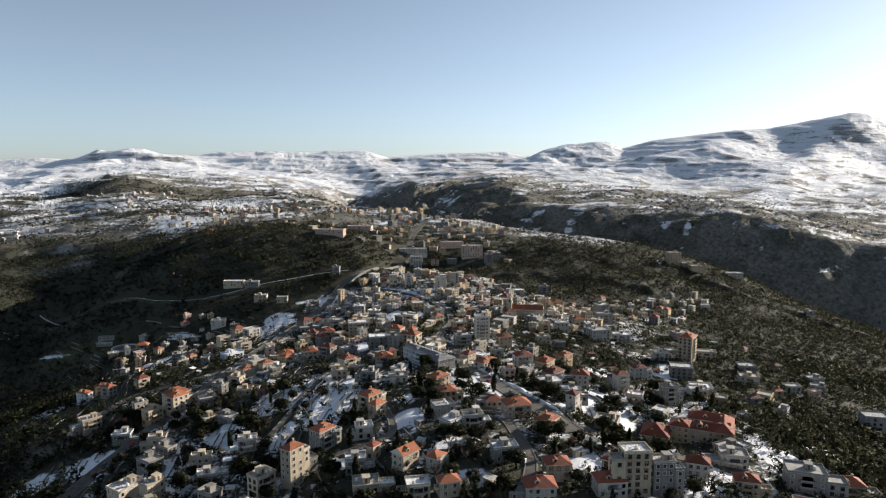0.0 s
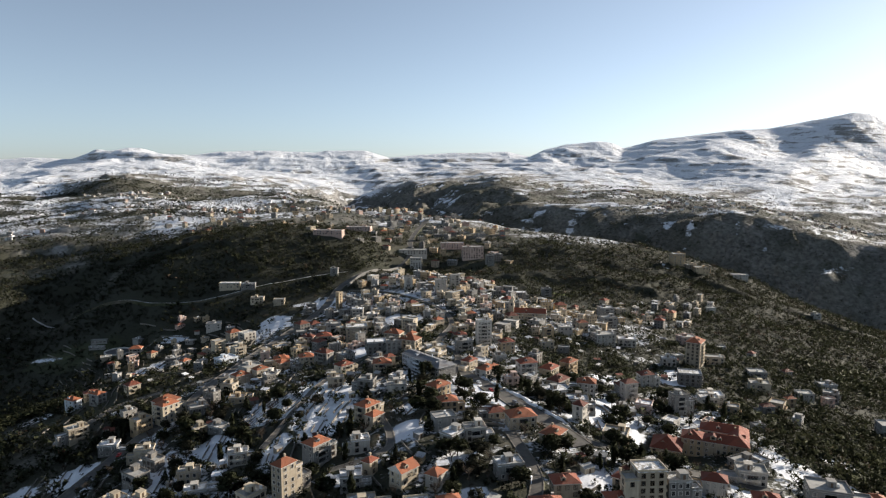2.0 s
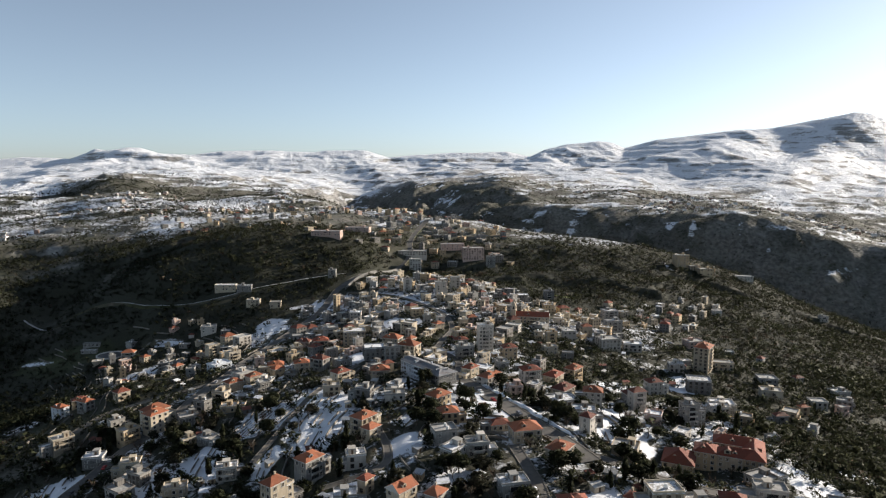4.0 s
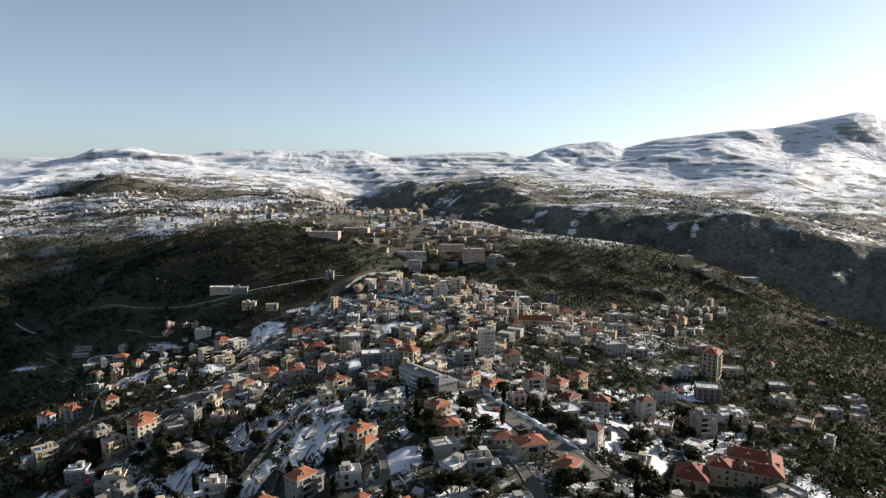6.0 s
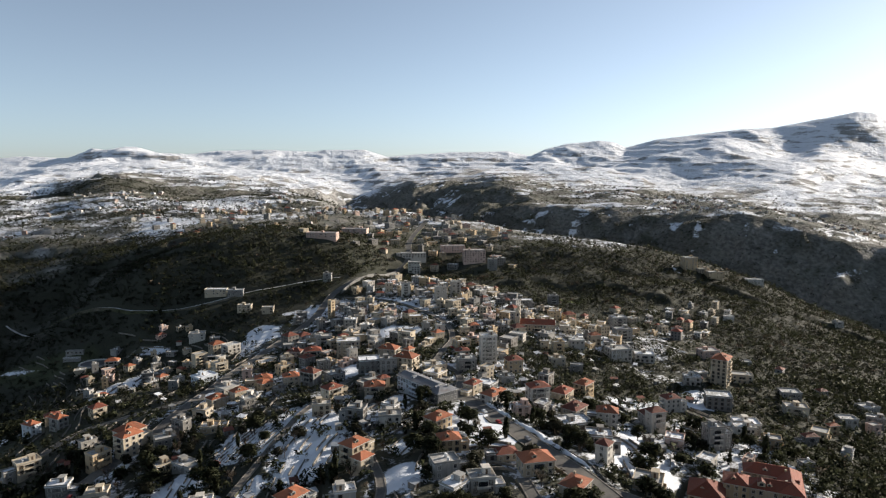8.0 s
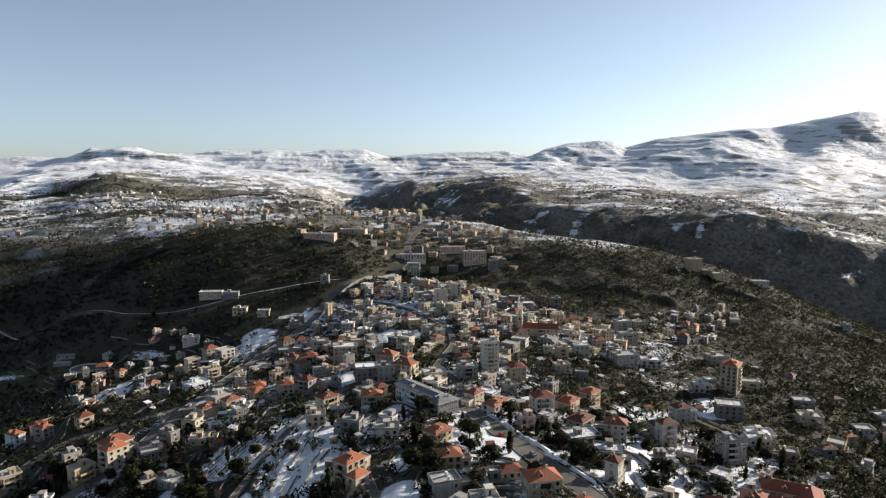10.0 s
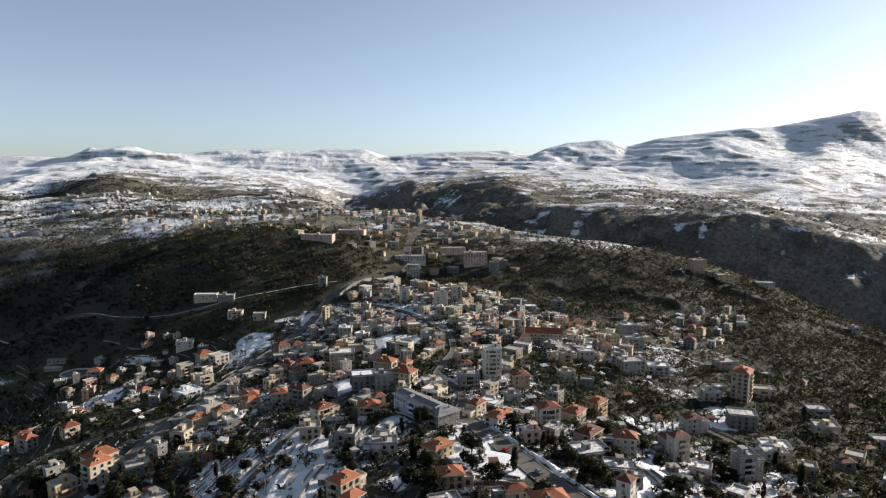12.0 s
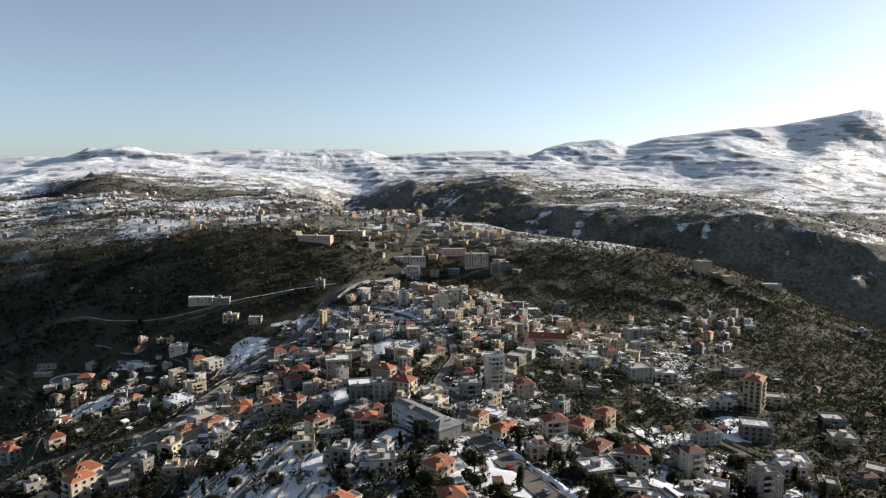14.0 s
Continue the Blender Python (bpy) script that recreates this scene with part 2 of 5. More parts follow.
def wall_material(name, low, high, stain=0.28):
    m, nt, b = material(name, 0.9)
    p = world_place(nt)
    tone = ramp(nt, noise_of(nt, p, 0.35, 5), ((0.3, low), (0.7, high)))
    info = nt.nodes.new("ShaderNodeObjectInfo").outputs["Random"]
    tone = blend(nt, 0.55, tone, ramp(nt, info, ((0.0, tuple(c * 0.72 for c in low)), (1.0, tuple(min(0.85, c * 1.18) for c in high)))))
    stretch = node(nt, "Mapping", Scale=(1.6, 1.6, 0.16))
    nt.links.new(p, stretch.inputs["Vector"])
    streak = ramp(nt, noise_of(nt, stretch.outputs[0], 0.8, 4), ((0.38, 0.0), (0.62, 1.0)))
    tone = blend(nt, sums(nt, "MULTIPLY", streak, stain), tone, tuple(c * 0.45 for c in low))
    nt.links.new(tone, b.inputs["Base Color"])
    bump(nt, b, noise_of(nt, p, 2.5, 4), 0.4, 0.05)
    return m


def tile_material(name, low, high):
    m, nt, b = material(name, 0.8)
    p = world_place(nt)
    tone = ramp(nt, noise_of(nt, p, 1.6, 5, 0.7), ((0.25, low), (0.75, high)))
    info = nt.nodes.new("ShaderNodeObjectInfo").outputs["Random"]
    tone = blend(nt, 0.5, tone, ramp(nt, info, ((0.0, tuple(c * 0.6 for c in low)), (1.0, tuple(c * 1.1 for c in high)))))
    moss = ramp(nt, noise_of(nt, p, 0.25, 4), ((0.52, 0.0), (0.7, 0.6)))
    nt.links.new(blend(nt, moss, tone, (0.11, 0.075, 0.055)), b.inputs["Base Color"])
    wave = node(nt, "TexWave", Scale=2.2, Distortion=1.0, Detail=1.0)
    nt.links.new(p, wave.inputs["Vector"])
    bump(nt, b, wave.outputs["Fac"], 0.5, 0.06)
    return m


def flat_roof_material(name, low, high, snow):
    """A concrete roof on which snow lies in patches; snow: the share that it covers."""
    m, nt, b = material(name, 0.9)
    p = world_place(nt)
    tone = ramp(nt, noise_of(nt, p, 0.5, 5), ((0.3, low), (0.7, high)))
    info = nt.nodes.new("ShaderNodeObjectInfo").outputs["Random"]
    n = sums(nt, "ADD", noise_of(nt, p, 0.6, 6, 0.7), sums(nt, "MULTIPLY", sums(nt, "SUBTRACT", info, 0.5), 0.4))
    cover = ramp(nt, n, ((0.98 - snow, 0.0), (1.02 - snow, 1.0)))
    white = ramp(nt, noise_of(nt, p, 1.1, 5), ((0.3, (0.50, 0.51, 0.52)), (0.65, (0.78, 0.79, 0.81))))
    nt.links.new(blend(nt, cover, tone, white), b.inputs["Base Color"])
    bump(nt, b, noise_of(nt, p, 1.5, 4), 0.6, 0.15)
    return m


def leaf_material(name, low, high, island=True):
    m, nt, b = material(name, 0.75)
    p = world_place(nt)
    if island:
        r = nt.nodes.new("ShaderNodeNewGeometry").outputs["Random Per Island"]
    else:
        r = nt.nodes.new("ShaderNodeObjectInfo").outputs["Random"]
    tone = ramp(nt, r, ((0.0, low), (1.0, high)))
    patch = noise_of(nt, p, 0.02, 3)
    tone = blend(nt, ramp(nt, patch, ((0.4, 0.0), (0.65, 0.55))), tone, tuple((a + c) * 0.55 for a, c in zip(low, high)))
    grain = ramp(nt, noise_of(nt, p, 1.3, 3), ((0.3, 0.45), (0.7, 1.0)))
    colour = blend(nt, 1.0, tone, grain, "MULTIPLY")
    nt.links.new(colour, b.inputs["Base Color"])
    b.inputs["Specular IOR Level"].default_value = 0.05
    thin = nt.nodes.new("ShaderNodeBsdfTranslucent")
    nt.links.new(colour, thin.inputs["Color"])
    both = nt.nodes.new("ShaderNodeMixShader")
    both.inputs[0].default_value = 0.26
    nt.links.new(b.outputs[0], both.inputs[1])
    nt.links.new(thin.outputs[0], both.inputs[2])
    nt.links.new(both.outputs[0], nt.nodes["Material Output"].inputs["Surface"])
    return m


def plain_material(name, low, high, scale=1.5, rough=0.85, metal=0.0):
    m, nt, b = material(name, rough)
    p = world_place(nt)
    nt.links.new(ramp(nt, noise_of(nt, p, scale, 4), ((0.3, low), (0.7, high))), b.inputs["Base Color"])
    b.inputs["Metallic"].default_value = metal
    return m


def road_material():
    m, nt, b = material("asphalt", 0.85)
    p = world_place(nt)
    tone = ramp(nt, noise_of(nt, p, 0.35, 5), ((0.3, (0.055, 0.053, 0.051)), (0.7, (0.115, 0.108, 0.098))))
    dust = ramp(nt, noise_of(nt, p, 0.06, 4), ((0.45, 0.0), (0.65, 0.6)))
    nt.links.new(blend(nt, dust, tone, (0.17, 0.155, 0.13)), b.inputs["Base Color"])
    bump(nt, b, noise_of(nt, p, 3.0, 3), 0.3, 0.03)
    return m


def glass_material():
    m, nt, b = material("window_glass", 0.3)
    info = nt.nodes.new("ShaderNodeObjectInfo").outputs["Random"]
    nt.links.new(ramp(nt, info, ((0.0, (0.008, 0.009, 0.011)), (1.0, (0.032, 0.033, 0.035)))), b.inputs["Base Color"])
    b.inputs["Specular IOR Level"].default_value = 0.3
    return m


GROUND = ground_material()
WALLS = {
    "cream": wall_material("cream_limestone", (0.34, 0.285, 0.21), (0.53, 0.455, 0.34)),
    "grey": wall_material("grey_concrete", (0.17, 0.165, 0.155), (0.34, 0.33, 0.305)),
    "white": wall_material("white_plaster", (0.36, 0.335, 0.295), (0.58, 0.54, 0.475), 0.34),
    "ochre": wall_material("ochre_stone", (0.38, 0.28, 0.17), (0.52, 0.41, 0.27)),
    "rose": wall_material("rose_plaster", (0.42, 0.30, 0.25), (0.55, 0.41, 0.34)),
    "bare": wall_material("bare_block", (0.17, 0.16, 0.145), (0.29, 0.275, 0.25), 0.6),
    "blue": wall_material("pale_blue_plaster", (0.42, 0.46, 0.50), (0.56, 0.60, 0.64), 0.3),
}
TILES = {
    "red": tile_material("red_roof_tiles", (0.13, 0.040, 0.026), (0.26, 0.080, 0.046)),
    "orange": tile_material("orange_roof_tiles", (0.21, 0.072, 0.038), (0.36, 0.130, 0.066)),
    "slate": tile_material("grey_metal_roof", (0.15, 0.155, 0.165), (0.26, 0.265, 0.275)),
    "dark": tile_material("weathered_roof_tiles", (0.10, 0.036, 0.026), (0.20, 0.068, 0.043)),
}
ROOFS = {
    "bare": flat_roof_material("bare_flat_roof", (0.24, 0.235, 0.22), (0.40, 0.39, 0.36), 0.31),
    "patchy": flat_roof_material("patchy_snow_roof", (0.24, 0.23, 0.22), (0.40, 0.39, 0.36), 0.43),
    "snowy": flat_roof_material("snowy_roof", (0.22, 0.215, 0.205), (0.38, 0.37, 0.34), 0.47),
}
GLASS = glass_material()
TRIM = plain_material("pale_trim", (0.42, 0.40, 0.36), (0.56, 0.54, 0.50))
SHUTTER = plain_material("brown_shutter", (0.07, 0.045, 0.03), (0.13, 0.09, 0.06))
METAL = plain_material("galvanised_metal", (0.30, 0.31, 0.32), (0.45, 0.46, 0.47), 2.0, 0.5, 0.6)
TANK = plain_material("white_tank", (0.55, 0.55, 0.54), (0.70, 0.70, 0.69))
ASPHALT = road_material()
STONE = plain_material("terrace_stone", (0.10, 0.092, 0.078), (0.24, 0.22, 0.19), 0.8)
GRAVEL = plain_material("road_gravel", (0.16, 0.15, 0.13), (0.62, 0.62, 0.61), 0.12)
SNOW = plain_material("packed_snow", (0.72, 0.74, 0.77), (0.86, 0.87, 0.88), 0.3, 0.7)
BARK = plain_material("bark", (0.06, 0.045, 0.033), (0.13, 0.10, 0.075), 2.0)
PINE = leaf_material("pine_needles", (0.022, 0.028, 0.016), (0.074, 0.080, 0.044))
OAK = leaf_material("evergreen_oak_leaves", (0.024, 0.027, 0.018), (0.084, 0.083, 0.058))
PAINTS = [plain_material("car_paint", c, tuple(v * 1.15 for v in c), 1.0, 0.35) for c in ((0.55, 0.55, 0.54), (0.05, 0.05, 0.055), (0.25, 0.03, 0.03), (0.16, 0.17, 0.19))]
RUBBER = plain_material("rubber", (0.015, 0.015, 0.015), (0.03, 0.03, 0.03))
TWIG = leaf_material("bare_twigs", (0.075, 0.058, 0.042), (0.155, 0.12, 0.088))

# ---- mesh helpers ----
def mesh_of(name, verts, faces, mats=(), ids=None, smooth=False):
    """A mesh from arrays; faces all with the same number of corners."""
    me = bpy.data.meshes.new(name)
    verts, faces = np.asarray(verts, np.float32).reshape(-1, 3), np.asarray(faces, np.int32)
    n, k = faces.shape
    me.vertices.add(len(verts))
    me.vertices.foreach_set("co", verts.ravel())
    me.loops.add(n * k)
    me.loops.foreach_set("vertex_index", faces.ravel())
    me.polygons.add(n)
    me.polygons.foreach_set("loop_start", np.arange(0, n * k, k, dtype=np.int32))
    if ids is not None:
        me.polygons.foreach_set("material_index", np.asarray(ids, np.int32))
    me.polygons.foreach_set("use_smooth", np.full(n, smooth))
    for m in mats:
        me.materials.append(m)
    me.update(calc_edges=True)
    me.validate()
    return me


def hull(parts, name, mats):
    """One mesh from pieces (vertices, faces, material number)."""
    me = bpy.data.meshes.new(name)
    verts, faces, ids = [], [], []
    for v, f, k in parts:
        base = len(verts)
        verts += v
        faces += [tuple(i + base for i in q) for q in f]
        ids += [k] * len(f)
    me.from_pydata(verts, [], faces)
    me.polygons.foreach_set("material_index", ids)
    for m in mats:
        me.materials.append(m)
    me.update()
    return me


CUBE = ((0, 3, 2, 1), (4, 5, 6, 7), (0, 1, 5, 4), (1, 2, 6, 5), (2, 3, 7, 6), (3, 0, 4, 7))


def box(x0, x1, y0, y1, z0, z1, k=0):
    return ([(x0, y0, z0), (x1, y0, z0), (x1, y1, z0), (x0, y1, z0), (x0, y0, z1), (x1, y0, z1), (x1, y1, z1), (x0, y1, z1)], CUBE, k)


def drum(x, y, z0, z1, r, n=10, k=0, r1=None):
    r1 = r if r1 is None else r1
    v = [(x + r * math.cos(a * math.tau / n), y + r * math.sin(a * math.tau / n), z0) for a in range(n)]
    v += [(x + r1 * math.cos(a * math.tau / n), y + r1 * math.sin(a * math.tau / n), z1) for a in range(n)]
    f = [(a, (a + 1) % n, (a + 1) % n + n, a + n) for a in range(n)] + [tuple(range(n, 2 * n)), tuple(reversed(range(n)))]
    return (v, f, k)


def part(name, me, parent, at=None, label=""):
    ob = new(name, me)
    ob.parent = parent
    if at is not None:
        ob.matrix_local = at
    return tagged(ob, label)


def ground_at(x, y):
    return float(height(np.array([x]), np.array([y]))[0])


# ---- the ground ----
def rows_of_land():
    y, out = -700.0, []
    while y < 5150:
        out.append(y)
        y += 25 if y < 100 else 3.0 if y < 520 else 3.0 + (y - 520) * 0.0062
    return np.array(out)


def blob(x, y, cx, cy, rx, ry, turn, seed):
    """1 inside a ragged patch, falling off at its edge."""
    c, s = math.cos(radians(turn)), math.sin(radians(turn))
    dx, dy = (x - cx) * c + (y - cy) * s, -(x - cx) * s + (y - cy) * c
    return 1 - step(0.75, 1.15, np.hypot(dx / rx, dy / ry) + 0.42 * fbm(x, y, 15, 4, seed))


# patches of snow among the gardens: x, y, half length, half width
DRIFTS = (
    (-431, 689, 20, 6), (-284, 592, 15, 36), (-301, 471, 12, 14), (-346, 556, 9, 20), (-122, 336, 11, 14),
    (-101, 373, 14, 22), (-64, 356, 16, 34), (-65, 322, 10, 9), (-83, 315, 5, 14), (-39, 270, 8, 7),
    (-17, 303, 9, 9), (-18, 335, 7, 7), (15, 362, 13, 20), (23, 339, 10, 7), (63, 252, 11, 7),
    (4, 271, 8, 7), (10, 242, 10, 6), (87, 336, 12, 19))
MORE_DRIFTS = (
    (165, 299, 9, 22), (202, 322, 9, 8), (182, 282, 8, 11), (-202, 340, 14, 12), (-224, 329, 12, 11),
    (-137, 308, 8, 9), (161, 460, 14, 9), (-42, 596, 21, 20), (-183, 684, 14, 20), (-300, 690, 22, 7),
    (177, 479, 16, 11), (121, 442, 19, 12), (-73, 397, 16, 20), (94, 361, 10, 18), (-58, 488, 16, 13), (-27, 404, 7, 13), (338, 972, 5, 16), (392, 1012, 12, 5), (30, 355, 5, 12),
    (-150, 728, 24, 9), (-116, 317, 15, 9), (-177, 655, 20, 15))
VILLAGE = ((-150, 225), (-185, 400), (-175, 520), (-205, 560), (-160, 720), (-60, 830), (40, 830), (110, 720), (170, 640), (195, 520), (175, 400), (185, 280), (150, 215))
LEFT_GARDENS = ((-470, 725), (-430, 640), (-350, 580), (-270, 470), (-240, 370), (-180, 380), (-190, 650), (-270, 745))
RIGHT_GARDENS = ((175, 380), (320, 400), (330, 520), (260, 640), (300, 800), (170, 800), (130, 680))
PLATEAU = ((-130, 930), (90, 930), (140, 1120), (60, 1330), (-250, 1500), (-620, 1480), (-560, 1180), (-330, 980))


def inside(x, y, outline):
    x, y = np.asarray(x, float), np.asarray(y, float)
    hit = np.zeros(np.shape(x), bool)
    for (x0, y0), (x1, y1) in zip(outline, outline[1:] + outline[:1]):
        hit ^= ((y0 > y) != (y1 > y)) & (x < (x1 - x0) * (y - y0) / (y1 - y0 + 1e-9) + x0)
    return hit


def soft_inside(x, y, outline, wobble=25):
    """1 inside an outline with a ragged edge."""
    return inside(x + wobble * fbm(x, y, 60, 3, 51), y + wobble * fbm(x, y, 60, 3, 57), outline).astype(float)


def slope_of(x, y):
    e = 6.0
    return np.hypot(height(x + e, y, False) - height(x - e, y, False), height(x, y + e, False) - height(x, y - e, False)) / (2 * e)


def far_wall(x, y):
    """1 on the far side of the gorge, below its rim."""
    d, side, _ = along_river(x, y)
    return (side > 0) * (1 - step(300, 430, d))


def built_up(x, y):
    return np.clip(soft_inside(x, y, VILLAGE) + 0.7 * soft_inside(x, y, LEFT_GARDENS) + 0.55 * soft_inside(x, y, RIGHT_GARDENS), 0, 1)


def wooded(x, y):
    """How thickly trees stand, 0 to 1."""
    town = built_up(x, y)
    base = 0.62 + 0.5 * fbm(x, y, 130, 4, 61)
    base = base - 0.08 * soft_inside(x, y, PLATEAU)
    face = step(735, 775, y) * (1 - step(930, 975, y)) * (1 - step(-110, -60, x)) * step(-470, -420, x)
    base = np.maximum(base, face * 0.96)
    ridge = step(60, 130, x) * step(800, 850, y) * (1 - step(1000, 1080, y))
    base = np.maximum(base, ridge * 0.85)
    grove = blob(x, y, 100, 492, 52, 80, 0, 71)
    right = step(200, 300, x) * (1 - step(800, 900, y))
    base = np.maximum(base, right * (0.9 + 0.25 * fbm(x, y, 60, 2, 69)))
    valley = step(-360, -420, x) * (1 - step(700, 760, y))
    base = np.maximum(base, valley * (0.7 + 0.5 * fbm(x, y, 45, 3, 67)))
    base = base * (1 - 0.2 * town)
    base = np.maximum(base, grove)
    pines = np.maximum(blob(x, y, 58, 292, 20, 30, 0, 73), blob(x, y, 40, 275, 12, 18, 0, 75))
    base = np.maximum(base, pines)
    base = base * (1 - (0.45 - 0.2 * step(-300, -500, x)) * step(930, 1200, y) * (1 - 0.8 * step(0.5, 0.0, along_river(x, y)[0] / 420))) - 0.25 * step(1500, 2000, y) * step(-0.3, -0.55, x / np.maximum(y, 100))
    base = np.maximum(base, (0.5 + 0.35 * far_wall(x, y)) * step(1350, 1500, y) * (1 - step(2300, 2700, y)) * step(-0.02, 0.1, x / np.maximum(y, 100)) * (0.75 + 0.6 * fbm(x, y, 110, 3, 79)))
    base = base * (1 - 0.15 * step(-90, -150, x) * (1 - step(420, 520, y)))
    west = step(-430, -490, x) * step(600, 680, y) * (1 - step(1150, 1300, y))
    base = base * (1 - west) + west * np.clip(0.62 - 0.2 * step(900, 1000, y) + 0.75 * fbm(x, y, 55, 4, 87), 0.08, 0.95)
    base = base * (1 + step(1000, 1150, y) * (np.clip(0.75 + 1.5 * fbm(x, y, 48, 3, 83), 0.05, 1.45) - 1))
    u = x / np.maximum(y, 100)
    hills = step(1150, 1320, y) * (1 - step(2150, 2350, y)) * step(-0.16, -0.34, u)
    base = np.maximum(base, hills * np.clip(0.5 + 0.9 * fbm(x, y, 210, 4, 115), 0.1, 0.95))
    far_hill = blob(x, y, -1080, 2060, 330, 190, 0, 77)
    base = np.maximum(base, 0.85 * far_hill) * (1 - 0.7 * drifts_at(x, y))
    return np.clip(base, 0, 1) * (1 - step(2200, 2900, y))


def drifts_at(x, y):
    out = np.zeros(np.shape(x))
    for cx, cy, rx, ry in DRIFTS + MORE_DRIFTS:
        near = (np.abs(x - cx) < rx * 2) & (np.abs(y - cy) < ry * 2)
        if near.any():
            out[near] = np.maximum(out[near], blob(x[near], y[near], cx, cy, rx * 1.15, ry * 1.15, 0, 95))
    return out


def snow_share(x, y, z, slope):
    """How much of the ground snow covers."""
    u = x / np.maximum(y, 100)
    s = 0.31 + 0.155 * built_up(x, y) + 0.16 * fbm(x, y, 120, 3, 81)
    s = s - 0.07 * soft_inside(x, y, LEFT_GARDENS)
    s = s - 0.12 * blob(x, y, -440, 705, 70, 60, 0, 118)
    s = s - 0.22 * step(735, 775, y) * (1 - step(930, 975, y)) * (1 - step(-110, -60, x))
    s = s - 0.15 * step(230, 300, x) * (1 - step(1000, 1100, y))
    out = step(950, 1250, y)
    s = s + out * (0.145 + 0.07 * fbm(x, y * 2.2, 110, 4, 93)) * (1 - 0.7 * step(0.2, 0.45, slope))
    s = s + 0.05 * out * (1 - step(1500, 1700, y)) * step(-330, -450, x)
    s = s + 0.13 * step(1250, 1500, y) * (1 - step(1750, 1950, y)) * step(-0.43, -0.36, u) * (1 - step(-0.30, -0.25, u))
    s = s + 0.18 * step(1650, 1850, y) * step(-0.58, -0.64, u)
    s = s + 0.13 * step(2000, 2600, y) * (1 - 0.6 * step(-0.14, -0.09, u) * (1 - step(0.02, 0.3, u)))
    s = s + 0.05 * step(2600, 3100, y) + 0.05 * step(3100, 3700, y) + 0.07 * step(3900, 4500, y) - 0.05 * step(2000, 2300, y) * (1 - step(2900, 3300, y))
    s = s - 0.02 * step(0.1, 0.3, u) * step(1500, 1700, y) * (1 - step(2300, 2700, y))
    s = s - 0.16 * step(0.42, 0.85, slope) * out - 0.22 * step(0.42, 0.75, slope) * (1 - out)
    d, side, _ = along_river(x, y)
    wall = (side > 0) * (1 - step(330, 440, d))
    s = s - 0.12 * wall + wall * (0.22 * step(0.25, 0.42, fbm(0.85 * x - 0.5 * y, 0.15 * y, 34, 3, 107)) * step(110, 180, d) + 0.12 * step(0.0, 0.3, fbm(x, y, 45, 3, 108)))
    s = s + 0.08 * step(-90, -150, x) * (1 - step(420, 520, y))
    s = s + 0.02 * step(950, 1050, y) * (1 - step(1500, 1700, y)) * step(-200, -400, x)
    s = s + 0.27 * drifts_at(x, y) - 0.34 * blob(x, y, -1080, 2060, 330, 190, 0, 77)
    s = s - 0.3 * blob(x, y, -358, 690, 48, 34, 0, 117)
    return np.clip(s, 0, 1)


def build_ground():
    ys = rows_of_land()
    us = np.linspace(-1, 1, 521)
    us = us * (0.62 + 0.38 * us ** 2)
    gy = np.repeat(ys[:, None], len(us), 1)
    gx = us[None, :] * (560 + 0.98 * np.maximum(ys, 0))[:, None]
    x, y = gx.ravel(), gy.ravel()
    z = height(x, y)
    n, m = gx.shape
    i = (np.arange(n - 1)[:, None] * m + np.arange(m - 1)[None, :]).ravel()
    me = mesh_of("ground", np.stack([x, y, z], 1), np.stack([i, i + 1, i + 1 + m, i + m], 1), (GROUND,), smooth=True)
    run, rise = np.gradient(gx, axis=1), np.gradient(z.reshape(n, m), axis=1)
    slope = np.hypot(rise / run, np.gradient(z.reshape(n, m), axis=0) / np.gradient(gy, axis=0)).ravel()
    trees = wooded(x, y)
    fields = {
        "snow": snow_share(x, y, z, slope),
        # thinner past 950 m: barer rock, with some haze put into the ground colour
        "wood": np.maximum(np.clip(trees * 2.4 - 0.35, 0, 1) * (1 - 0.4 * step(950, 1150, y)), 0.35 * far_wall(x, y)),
        "rock": (1 - 0.85 * np.clip(trees * 1.3, 0, 1) * (1 - step(1000, 1200, y))) * (1 - 0.45 * far_wall(x, y)) * np.clip(step(0.42, 0.8, slope + 0.18 * fbm(x, y, 50, 3, 97)) + 0.65 * step(2300, 3000, y) + 0.3 * step(0.1, 0.5, fbm(x, y, 35, 3, 99)) + 0.25 * step(950, 1200, y) + 0.55 * step(-0.05, 0.35, fbm(x, y, 40, 3, 89)) * step(-430, -490, x) * step(850, 950, y) * (1 - step(1250, 1400, y)), 0, 1),
        "wild": step(900, 1600, y),
        "lush": 0.2 * blob(x, y, -395, 690, 60, 28, 0, 109) + blob(x, y, 150, 800, 26, 9, 0, 101) + 0.7 * blob(x, y, 62, 425, 9, 9, 0, 103) + 0.7 * blob(x, y, 133, 452, 10, 9, 0, 105),
    }
    for name, values in fields.items():
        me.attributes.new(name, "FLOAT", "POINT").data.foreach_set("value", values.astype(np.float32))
    return tagged(new("ground", me), "mountain land with snow patches, terraces and scrub", "ground", kind="structure")


build_ground()

# ---- roads ----
taken = set()   # cells of 2 m that nothing else may stand on


def take(x, y, r):
    for i in range(int((x - r) // 2), int((x + r) // 2) + 1):
        for j in range(int((y - r) // 2), int((y + r) // 2) + 1):
            taken.add((i, j))


def is_taken(x, y, r):
    return any((i, j) in taken for i in range(int((x - r) // 2), int((x + r) // 2) + 1) for j in range(int((y - r) // 2), int((y + r) // 2) + 1))


